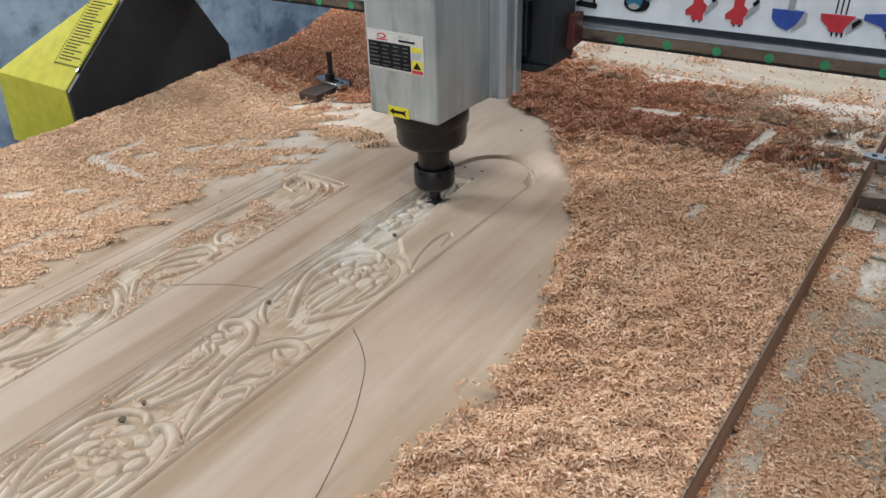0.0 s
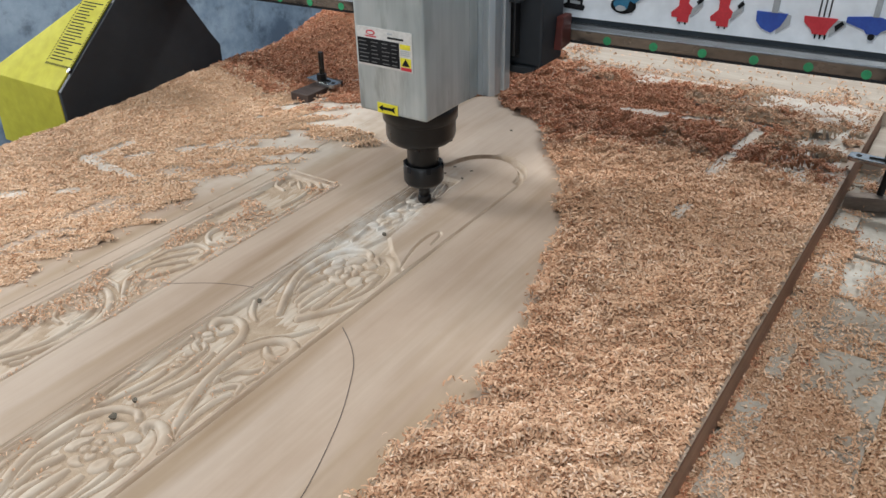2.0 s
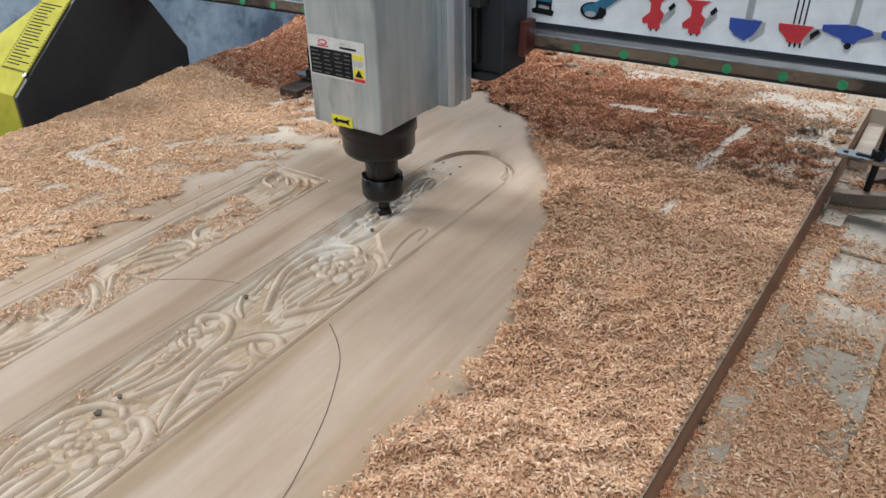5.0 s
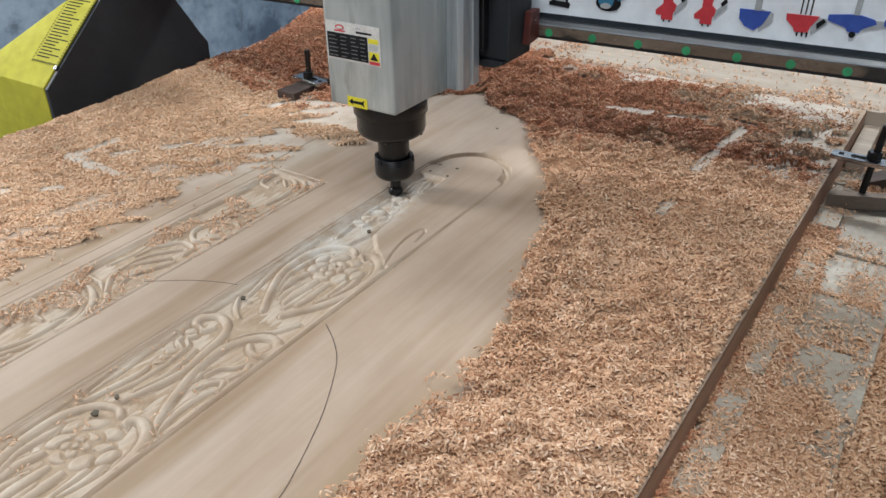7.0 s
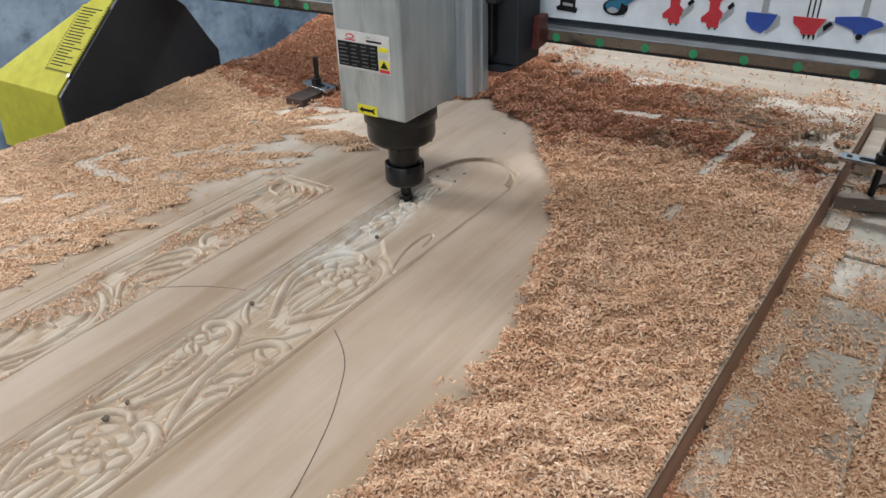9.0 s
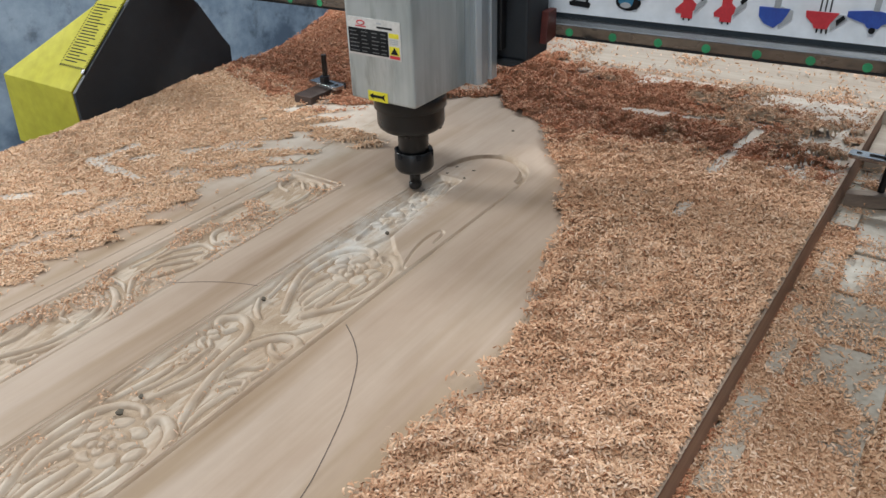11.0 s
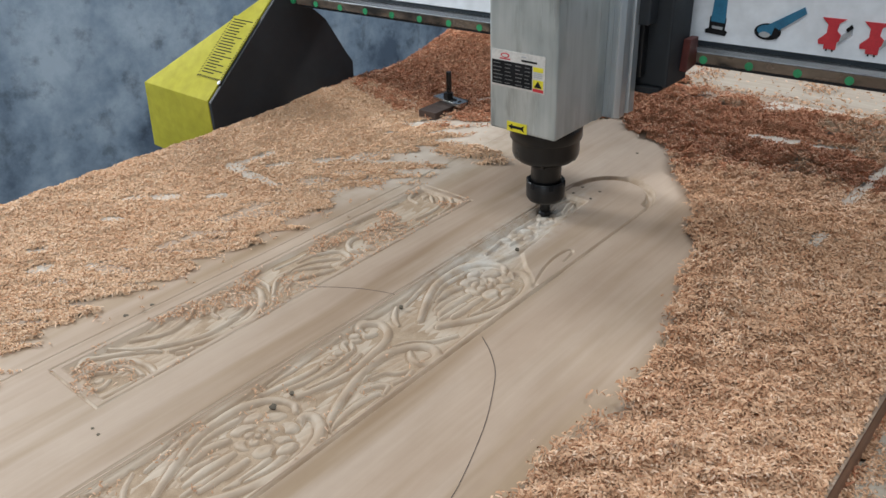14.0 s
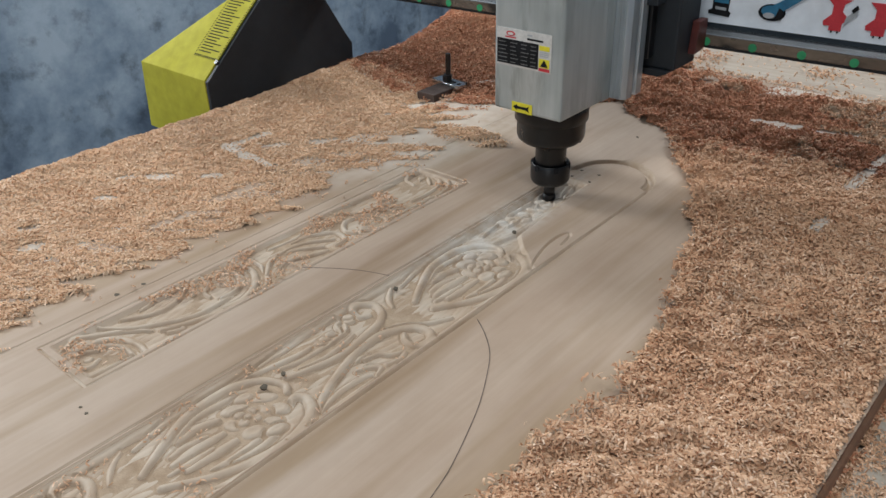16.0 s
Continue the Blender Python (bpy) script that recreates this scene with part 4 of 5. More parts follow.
# ---- cross carriage: the black block that slides on the beam ----
carriage = thing("cross_carriage", -0.65, 1.0, 1.08, "black cross carriage with red end caps riding on the rail", "carriage")
part("body", box(-0.790, -0.512, 0.962, 1.030, 1.084, 1.40, 0.003), BLACK_PAINT, carriage, "black steel block")
part("lower_lip", prism([(-0.60, 1.074), (-0.535, 1.074), (-0.520, 1.080), (-0.520, 1.0835), (-0.60, 1.0835)], "y", 0.955, 1.02), BLACK_PAINT, carriage)
for x in (-0.745, -0.560):
    part("slide_block", box(x - 0.013, x + 0.013, 0.946, 0.9615, 1.10, 1.46, 0.0015), BLACK_STEEL, carriage, "dark steel slide block")
part("end_cap", prism([(1.000, 1.102), (1.033, 1.106), (1.033, 1.150), (1.006, 1.150)], "x", -0.5115, -0.500, 0.001), RED, carriage, "red plastic end cap")
part("end_cap", prism([(1.000, 1.102), (1.033, 1.106), (1.033, 1.150), (1.006, 1.150)], "x", -0.806, -0.7905, 0.001), RED, carriage, "red plastic end cap")
part("cable_box", box(-0.72, -0.535, 0.935, 0.960, 1.180, 1.46, 0.002), BLACK_PAINT, carriage)

# ---- spindle ----
AX, AY = -0.6265, 0.824
spindle = thing("spindle", AX, AY, 0.893, "square brushed-metal router spindle with black collet and cutter", "spindle")


def build_spindle():
    s = spindle
    x0, x1, y0, y1, z0 = -0.6880, -0.5735, 0.762, 0.872, 1.051
    part("housing", box(x0, x1, y0, y1, z0, 1.46, 0.0035), STEEL, s, "square brushed-metal motor housing")
    part("rear_housing", box(x0 + 0.002, x1 - 0.0012, y1, y1 + 0.022, z0 - 0.001, 1.46, 0.001), STEEL, s)
    prof = [(-0.700, 0.8945), (-0.556, 0.8945), (-0.550, 0.900), (-0.550, 0.916), (-0.556, 0.918), (-0.556, 0.926), (-0.550, 0.928), (-0.550, 0.944), (-0.700, 0.944)]
    mount = part("mounting_profile", prism(prof, "z", 1.051, 1.46, 0.0006), ALLOY, s, "pale ribbed aluminium profile")
    for x in (-0.570, -0.562):
        part("rib", box(x, x + 0.004, 0.8925, 0.8943, 1.052, 1.46), ALLOY, mount)
    cap = part("bearing_cap", lathe(AX - 0.002, AY, [(0.030, 0.994), (0.044, 0.996), (0.0495, 1.001), (0.0510, 1.007), (0.0510, 1.028), (0.0515, 1.0295), (0.0545, 1.031), (0.0545, 1.048), (0.0535, 1.0508)], 56), BLACK_STEEL, s, "black turned bearing cap", True)
    for a in (0.5, 2.1, 3.6, 5.2):
        part("cap_screw", lathe(AX - 0.002 + 0.042 * math.cos(a), AY + 0.042 * math.sin(a), [(0.004, 0.993), (0.004, 0.998)], 10), BLACK_STEEL, cap)
    part("shaft", lathe(AX, AY, [(0.0225, 0.952), (0.0235, 0.962), (0.0235, 0.982), (0.0255, 0.986), (0.0255, 0.996)], 40), BLACK_STEEL, s, "black spindle nose", True)
    bm = lathe(AX, AY, [(0.018, 0.926), (0.0270, 0.9275), (0.0298, 0.932), (0.0302, 0.935), (0.0302, 0.9520), (0.0294, 0.9540), (0.0294, 0.9590), (0.0278, 0.9600), (0.0255, 0.9560), (0.0225, 0.9550)], 48)
    nut = part("collet_nut", bm, BLACK_STEEL, s, "black collet nut", True)
    for i in range(6):
        a = i * math.pi / 3 + 0.35
        slot = part("wrench_slot", box(-0.0035, 0.0035, -0.0012, 0.0012, -0.0045, 0.0045, 0.0004), INK_BLACK, nut)
        slot.matrix_basis = pose(AX + 0.0290 * math.cos(a), AY + 0.0290 * math.sin(a), 0.9550, 0, 0, math.degrees(a) + 90)
    part("cutter_shank", lathe(AX, AY, [(0.0085, 0.904), (0.0085, 0.928)], 20), BLACK_STEEL, s, "dark cutter shank", True)
    bm = lathe(AX, AY, [(0.003, 0.892), (0.0090, 0.894), (0.0102, 0.897), (0.0102, 0.903), (0.0085, 0.9055)], 24)
    for v in bm.verts:
        a = math.atan2(v.co.y - AY, v.co.x - AX) + (v.co.z - 0.893) * 90
        k = 1.0 - 0.22 * max(0.0, math.cos(2 * a)) if v.co.z < 0.905 else 1.0
        v.co.x, v.co.y = AX + (v.co.x - AX) * k, AY + (v.co.y - AY) * k
    part("cutter", bm, BLACK_STEEL, s, "dark fluted cutter tip", True)

    # rating plate and stickers on the front
    def plate(name, xa, xb, za, zb, mat, lift, parent):
        return part(name, box(xa, xb, y0 - lift, y0 - 0.0001, za, zb), mat, parent)

    lab = plate("rating_plate", -0.6838, -0.5925, 1.1165, 1.1690, LABEL, 0.0006, s)
    lab["label"] = "silver rating plate with dark table and warning"
    plate("dark_table", -0.6828, -0.6135, 1.1195, 1.1540, INK_BLACK, 0.0009, lab)
    rnd = random.Random(3)
    for r in range(6):
        z = 1.1490 - 0.0054 * r
        for a, b in ((-0.6805, -0.663), (-0.660, -0.646), (-0.642, -0.629), (-0.626, -0.616)):
            plate("text_bar", a, a + (b - a) * rnd.uniform(0.6, 1.0), z, z + 0.0011, INK_FAINT, 0.0011, lab)
    plate("yellow_field", -0.6120, -0.5955, 1.1465, 1.1530, STICKER, 0.0009, lab)
    plate("red_field", -0.6120, -0.5945, 1.1182, 1.1225, INK_RED, 0.0009, lab)
    plate("yellow_field", -0.6120, -0.5950, 1.1232, 1.1352, STICKER, 0.0009, lab)
    part("warning_triangle", prism([(-0.6100, 1.1245), (-0.5970, 1.1245), (-0.6035, 1.1342)], "y", y0 - 0.0012, y0 - 0.0005), INK_BLACK, lab)
    for z in (1.1440, 1.1415, 1.1390):
        plate("text_bar", -0.6110, -0.5970, z - 0.0005, z + 0.0005, INK_GREY, 0.0010, lab)
    plate("text_bar", -0.632, -0.606, 1.1572, 1.1598, INK_BLACK, 0.0010, lab)
    plate("text_bar", -0.632, -0.624, 1.1628, 1.1648, INK_GREY, 0.0010, lab)
    part("emblem", prism(ngon(-0.6600, 1.1620, 0.0075, 0.0035, 14), "y", y0 - 0.0010, y0 - 0.0005), INK_RED, lab)
    part("emblem", prism(ngon(-0.6600, 1.1618, 0.0052, 0.0020, 14), "y", y0 - 0.0014, y0 - 0.0007), LABEL, lab)
    plate("text_bar", -0.6690, -0.6510, 1.1562, 1.1578, INK_RED, 0.0010, lab)
    st = plate("arrow_sticker", -0.6560, -0.6210, 1.0520, 1.0665, STICKER, 0.0007, s)
    part("arrow", prism([(-0.6535, 1.0592), (-0.6465, 1.0548), (-0.6465, 1.0572), (-0.6310, 1.0572), (-0.6255, 1.0545), (-0.6275, 1.0592), (-0.6255, 1.0640), (-0.6310, 1.0612), (-0.6465, 1.0612), (-0.6465, 1.0638)], "y", y0 - 0.0011, y0 - 0.0006), INK_BLACK, st)


build_spindle()


# ---- shavings ----
class Field:
    """Smooth seeded value noise on the plan, about 0 to 1."""

    def __init__(self, seed):
        self.g = np.random.RandomState(seed).rand(128, 128)

    def __call__(self, x, y, cell):
        u, v = np.asarray(x) / cell + 40.3, np.asarray(y) / cell + 37.7
        i, j = np.floor(u).astype(int), np.floor(v).astype(int)
        a, b = u - i, v - j
        a, b = a * a * (3 - 2 * a), b * b * (3 - 2 * b)
        g = self.g
        at = lambda p, q: g[p % 128, q % 128]
        return at(i, j) * (1 - a) * (1 - b) + at(i + 1, j) * a * (1 - b) + at(i, j + 1) * (1 - a) * b + at(i + 1, j + 1) * a * b


N1, N2, N3 = Field(11), Field(12), Field(13)


def step(a, b, v):
    t = np.clip((v - a) / (b - a), 0, 1)
    return t * t * (3 - 2 * t)


def near_line(x, y, x0, y0, x1, y1, w):
    dx, dy = x1 - x0, y1 - y0
    u = np.clip(((x - x0) * dx + (y - y0) * dy) / (dx * dx + dy * dy), 0, 1)
    return np.exp(-(((x - x0 - u * dx) ** 2 + (y - y0 - u * dy) ** 2) / (w * w)))


def right_edge(y):
    return np.interp(y, [0.0, 0.29, 0.39, 0.44, 0.49, 0.58, 0.76, 0.86, 0.90, 0.965, 1.05, 1.10, 1.18, 1.22, 1.36], [-0.36, -0.338, -0.332, -0.335, -0.322, -0.330, -0.387, -0.412, -0.448, -0.462, -0.533, -0.575, -0.623, -0.720, -0.86])


def swath(x, y, across, along):
    """Plan coordinates turned so that noise on them draws out into tongues."""
    return (0.757 * x + 0.653 * y) * along, (-0.653 * x + 0.757 * y) * across


def clump(x, y):
    """0 to 1: how much the shavings mat into small tufts."""
    u, v = swath(x, y, 1.0, 0.55)
    return step(0.30, 0.78, 0.6 * N2(u, v, 0.012) + 0.4 * N3(u, v, 0.030))


# bare streaks of dust wiped through the shavings
STREAKS = ((-0.510, 1.326, -0.430, 1.339, 0.016), (-0.405, 1.334, -0.340, 1.354, 0.012), (-0.268, 1.340, -0.282, 1.240, 0.010), (-0.283, 1.215, -0.285, 1.120, 0.011), (-0.282, 1.000, -0.283, 0.955, 0.009), (-0.230, 1.365, -0.300, 1.372, 0.008))
PATCHES = ((-1.229, 0.647, -1.150, 0.643, 0.011), (-1.130, 0.643, -1.076, 0.649, 0.008), (-1.224, 0.651, -1.217, 0.731, 0.010), (-1.048, 0.495, -1.037, 0.567, 0.009), (-1.043, 0.384, -1.032, 0.441, 0.009), (-1.215, 0.485, -1.195, 0.505, 0.010), (-1.250, 0.450, -1.235, 0.466, 0.009), (-1.150, 0.545, -1.135, 0.560, 0.009), (-1.141, 0.236, -1.136, 0.250, 0.010), (-1.085, 0.298, -1.074, 0.308, 0.010), (-1.208, 0.386, -1.196, 0.398, 0.009), (-1.197, 0.256, -1.190, 0.270, 0.009), (-1.120, 0.760, -1.090, 0.800, 0.010), (-1.170, 0.690, -1.150, 0.720, 0.008))


def wiped(x, y, lines, spread=1.25):
    u, v = swath(x, y, 1.0, 0.6)
    w = 0.65 + 0.7 * N3(u, v, 0.014)
    b = np.zeros_like(np.asarray(x, float))
    for x0, y0, x1, y1, r in lines:
        b = np.maximum(b, near_line(x, y, x0, y0, x1, y1, r * w * spread))
    return step(0.30, 0.60, b)


def cover_right(x, y):
    edge = right_edge(y) + 0.020 * (N1(x, y, 0.05) - 0.5) + 0.016 * (N2(x, y, 0.016) - 0.5)
    d = step(-0.006, 0.022, x - edge) * step(-0.0015, -0.0045, x - board_right(y))
    u, v = swath(x, y, 1.0, 0.4)
    bare = 0.97 * wiped(x, y, STREAKS)
    # flecks of dust between thin shavings near the clamped corner
    bare = np.maximum(bare, 0.95 * step(0.44, 0.58, N2(u, v, 0.013)) * step(-0.27, -0.17, x) * step(1.12, 1.19, y) * step(1.50, 1.44, y))
    bare = np.maximum(bare, 0.75 * step(-0.155, -0.125, x) * step(0.95, 1.25, y) * step(0.3, 0.5, N3(u, v, 0.02)))
    bare = np.maximum(bare, 0.90 * step(0.44, 0.60, N1(u, v, 0.05)) * step(1.40, 1.50, y))
    bare = np.maximum(bare, 0.92 * step(1.515, 1.545, y + 0.02 * N2(u, v, 0.02)))
    return d * (1 - bare)


def left_edge(y):
    return np.interp(y, [-0.1, 0.1, 0.18, 0.23, 0.32, 0.46, 0.53, 0.60, 0.70, 0.77, 0.83, 0.90, 0.97, 1.06, 1.10, 1.16, 1.3], [-0.93, -0.93, -0.935, -0.955, -0.945, -0.940, -0.940, -0.945, -0.945, -0.965, -0.965, -0.985, -1.03, -1.06, -1.00, -0.88, -0.76])


def cover_left(x, y):
    u, v = swath(x, y, 1.0, 0.22)
    edge = left_edge(y) + (0.085 + 0.16 * step(0.75, 0.9, y)) * (N1(u, v, 0.022) - 0.5) + 0.05 * (N2(u, v, 0.010) - 0.5)
    d = step(0.0, 0.022, edge - x)
    d = np.maximum(d, 0.95 * step(0.55, 0.80, 1.1 * np.exp(-(((x + 0.895) / 0.100) ** 2 + ((y - 0.945) / 0.040) ** 2)) + 0.7 * (N2(u, v, 0.012) - 0.5)))
    # thin, half-wiped cover between tongues near the board's edge
    d = np.maximum(d, 0.80 * step(0.52, 0.64, N1(u, v, 0.016)) * step(-0.90, -0.98, x + 0.3 * (y - 0.95)) * step(0.70, 0.80, y))
    bare = step(0.62, 0.74, N3(u, v, 0.014)) * step(-1.16, -1.06, x) * 0.8
    bare = np.maximum(bare, 0.95 * wiped(x, y, PATCHES))
    return d * (1 - 0.9 * bare)


def near_edge(x, y):
    """1 along the ridge that the sweeping left at the edge of the bare face."""
    return step(0.20, 0.04, x - right_edge(y)) * step(-0.85, -0.75, x)


def level(x, y):
    """Height of the shavings' top over the plan."""
    lump = 0.005 * (N1(x, y, 0.055) - 0.3) + 0.0105 * (clump(x, y) - 0.25) + 0.004 * (N3(x, y, 0.009) - 0.5)
    lump = lump * (1 - 0.9 * wiped(x, y, PATCHES, 2.6)) * (1 - 0.62 * step(-0.85, -0.95, x))
    thin = 1 - 0.95 * wiped(x, y, STREAKS, 3.0)
    lump = lump * thin * (0.35 + 0.65 * step(-0.118, -0.160, x)) * (1 + 0.5 * near_edge(x, y))
    drift = step(0.35, 0.75, N2(x * 0.32, y, 0.016)) * 0.009 + step(0.4, 0.8, N1(x * 0.4, y, 0.03)) * 0.006
    on_board = 0.9025 + np.clip(lump, 0, 1) * np.where(x < -0.8, cover_left(x, y) ** 2, 1) - 0.001 * (x < -0.8) + thin * drift * (0.25 + 0.55 * far_zone(x, y)) * step(0.0, 0.07, x - right_edge(y)) * np.where(x > -0.9, cover_right(x, y), 1) - 0.0012 * (1 - thin)
    r = on_board + 0.004 * step(0.0, 0.12, x + 0.45) * step(-0.13, -0.20, x)
    left = np.interp(x, [-1.62, -1.50, -1.42, -1.36, -1.25, -1.09, -1.06], [0.78, 0.845, 0.888, 0.910, 0.899, 0.894, 0.9025]) + lump * 1.3
    left = left + 0.20 * np.exp(-(((x + 1.26) / 0.16) ** 2 + ((y - 1.68) / 0.26) ** 2)) + 0.018 * np.exp(-(((x + 1.30) / 0.12) ** 2 + ((y - 1.05) / 0.16) ** 2))
    mix = step(-1.09, -1.04, x)
    return r * mix + left * (1 - mix)


def strips(n, x, y, z, length, width, rng, tilt=0.5):
    """n curled strips of three quads each, bent on an arc and lying at all angles."""
    L = length * rng.uniform(0.55, 1.45, n)
    W = width * rng.uniform(0.6, 1.35, n)
    bend = rng.uniform(0.4, 3.4, n)
    R = L / bend
    yaw, pitch, roll = rng.uniform(0, 2 * np.pi, n), rng.normal(0, tilt, n), rng.normal(0, 0.75, n)
    v = np.zeros((n, 8, 3))
    for k, s in enumerate((-0.5, -0.17, 0.17, 0.5)):
        lx = R * np.sin(bend * s)
        lz = R * (np.cos(bend * s) - np.cos(bend * 0.5))
        for j, w in enumerate((-0.5, 0.5)):
            px, py, pz = lx, w * W * (1 if abs(s) < 0.3 else 0.6), lz
            py, pz = py * np.cos(roll) - pz * np.sin(roll), py * np.sin(roll) + pz * np.cos(roll)
            px, pz = px * np.cos(pitch) + pz * np.sin(pitch), -px * np.sin(pitch) + pz * np.cos(pitch)
            v[:, k * 2 + j] = np.stack([x + px * np.cos(yaw) - py * np.sin(yaw), y + px * np.sin(yaw) + py * np.cos(yaw), z + pz], 1)
    base = np.arange(n)[:, None] * 8
    f = np.concatenate([base + np.array([k, k + 1, k + 3, k + 2]) for k in (0, 2, 4)])
    return v.reshape(-1, 3), f


def shavings(name, label, xr, yr, count, cover, height, length=0.0082, width=0.0019, bed=True, seed=1, cell=0.005, tilt=0.46, mats=None, loose=1.0):
    mats = mats or (CHIPS, BED)
    rng = np.random.RandomState(seed)
    x, y = rng.uniform(*xr, count * 2), rng.uniform(*yr, count * 2)
    keep = rng.rand(count * 2) < cover(x, y)
    x, y = x[keep][:count], y[keep][:count]
    z = height(x, y) + rng.uniform(-0.0010, 0.0036, len(x)) * (0.5 + clump(x, y)) * loose
    v, f = strips(len(x), x, y, z, length, width, rng, tilt)
    ob = tagged(mesh_object(name, arrays_mesh(name, v, f), mats[0]), label, "wood shavings", kind="stuff")
    if bed:
        X, Y = np.arange(xr[0], xr[1], cell), np.arange(yr[0], yr[1], cell)
        gx, gy = np.meshgrid(X, Y)
        gx = gx + (N2(gx, gy, 0.011) - 0.5) * 0.004
        gz = height(gx, gy) - 0.0003 - 0.0060 * (1 - step(0.2, 0.75, cover(gx, gy))) + (rng.rand(*gx.shape) - 0.5) * 0.0016
        faces = grid_faces(len(X), len(Y))
        c = cover(gx, gy).ravel()
        faces = faces[c[faces].mean(1) > 0.55]
        mesh_object("shaving_bed", arrays_mesh("shaving_bed", np.stack([gx, gy, gz], -1).reshape(-1, 3), faces, True), mats[1], ob)
    return ob


def far_zone(x, y):
    """1 from the crossbeam backwards, where its shadow is put into the shavings' colour."""
    line = np.interp(x, [-1.42, -1.1, -0.9, -0.65, -0.54, -0.5, -0.42, -0.116], [1.085, 1.055, 1.04, 1.05, 1.09, 1.13, 1.165, 1.18])
    return step(-0.05, 0.05, y - line + 0.10 * (N2(x, y, 0.03) - 0.5))


SHADED_MIX = (SHADED_CHIPS, SHADED_BED)
shavings("wood_shavings", "curled tan wood shavings heaped thickly on the board", (-0.62, -0.101), (0.12, 1.24), 100000, lambda x, y: cover_right(x, y) * (1 - far_zone(x, y)), level, seed=21)
def brown_zone(x, y):
    return step(0.46, 0.54, 0.5 + 0.9 * (x + 0.26) + 1.1 * (y - 1.31) + 0.55 * (N1(x * 0.4, y, 0.03) - 0.5) + 0.25 * (N2(x * 0.5, y, 0.012) - 0.5))


# Same shavings as in front; the beam's shadow is in their darker colour.
shavings("wood_shavings", "wood shavings lying behind, coloured reddish-brown for the gantry beam's shadow", (-0.90, -0.098), (1.00, 1.56), 34000, lambda x, y: cover_right(x, y) * far_zone(x, y) * (1 - brown_zone(x, y)), level, seed=31, mats=SHADED_MIX)
shavings("wood_shavings", "brown and tan shavings thinning out towards the board's end", (-0.90, -0.098), (1.00, 1.56), 30000, lambda x, y: cover_right(x, y) * far_zone(x, y) * brown_zone(x, y), level, seed=33, mats=(MID_CHIPS, SETTLED))
shavings("wood_shavings", "tan wood shavings spread over board and table", (-1.42, -0.80), (0.02, 1.14), 84000, lambda x, y: cover_left(x, y) * (1 - far_zone(x, y)), level, 0.0066, 0.0016, seed=22, tilt=0.22, mats=(PALE_CHIPS, PALE_BED), loose=0.45)
# This heap's reddish colour carries the beam's shadow as well.
shavings("wood_shavings", "heap of shavings beside the clamp, coloured reddish-brown for the beam's shadow", (-1.62, -0.76), (1.00, 1.95), 46000, lambda x, y: cover_left(x, y) * far_zone(x, y) * np.where((x > BX0) & (y > 1.58), 0.3, 1), level, 0.0090, 0.0022, seed=32, mats=SHADED_MIX)

# darker, looser shavings pushed into a ridge along the edge of the swept face
def cover_ridge(x, y):
    edge = right_edge(y)
    d = x - edge
    near = step(-0.012, 0.012, d) * step(0.16, 0.02, d) * step(0.30, 0.62, N3(x * 0.5, y, 0.018) + 0.35 * step(0.06, 0.0, d))
    fly = 0.02 * step(-0.035, 0.0, d) * step(0.02, 0.0, d)
    streak = 0.5 * step(0.55, 0.75, N1(x * 0.4, y, 0.022)) * step(0.0, 0.03, d)
    return np.maximum(np.maximum(near, fly), streak) * (1 - far_zone(x, y))


shavings("wood_shavings", "darker brown shavings ridged along the swept face's edge", (-0.62, -0.115), (0.12, 1.20), 24000, cover_ridge, lambda x, y: level(x, y) + 0.0012, 0.0085, 0.0021, bed=False, seed=41, tilt=0.5, mats=(MID_CHIPS, BED))
shavings("wood_shavings", "tan shavings strewn thinly over the shadow-coloured reddish ones", (-1.40, -0.120), (1.04, 1.58), 3500, lambda x, y: np.where(x < -0.8, cover_left(x, y), cover_right(x, y)) * far_zone(x, y) * step(0.45, 0.75, N1(x * 0.4, y, 0.03)), lambda x, y: level(x, y) + 0.0015, 0.0085, 0.0021, bed=False, seed=42, mats=(CHIPS, BED))


def scatter_edge(x, y):
    """Loose shavings that straggle over the bare face beside the heaps."""
    edge = left_edge(y)
    d = x - edge
    return step(-0.02, 0.0, d) * step(0.06, 0.0, d) * step(0.5, 0.75, N2(x * 0.5, y, 0.02)) + 0.01 * step(-0.90, -0.92, x)


shavings("wood_shavings", "tan shavings straggling over the bare wood", (-1.065, -0.80), (0.02, 1.14), 1800, scatter_edge, lambda x, y: TOP + 0.0014 + 0 * x, 0.0070, 0.0019, bed=False, seed=43)


def dust_sheet():
    X, Y = np.arange(-1.40, -1.0, 0.01), np.arange(0.0, 1.75, 0.01)
    gx, gy = np.meshgrid(X, Y)
    gz = level(gx, gy) - 0.0022 - 0.0016 * clump(gx, gy)
    gz = np.where(gx > BX0, np.minimum(gz, TOP + 0.0008), gz)
    ob = mesh_object("dust_layer", arrays_mesh("dust_layer", np.stack([gx, gy, gz], -1).reshape(-1, 3), grid_faces(len(X), len(Y)), True), DUST)
    tagged(ob, "packed pale dust under the shavings", "dust", kind="stuff")


dust_sheet()


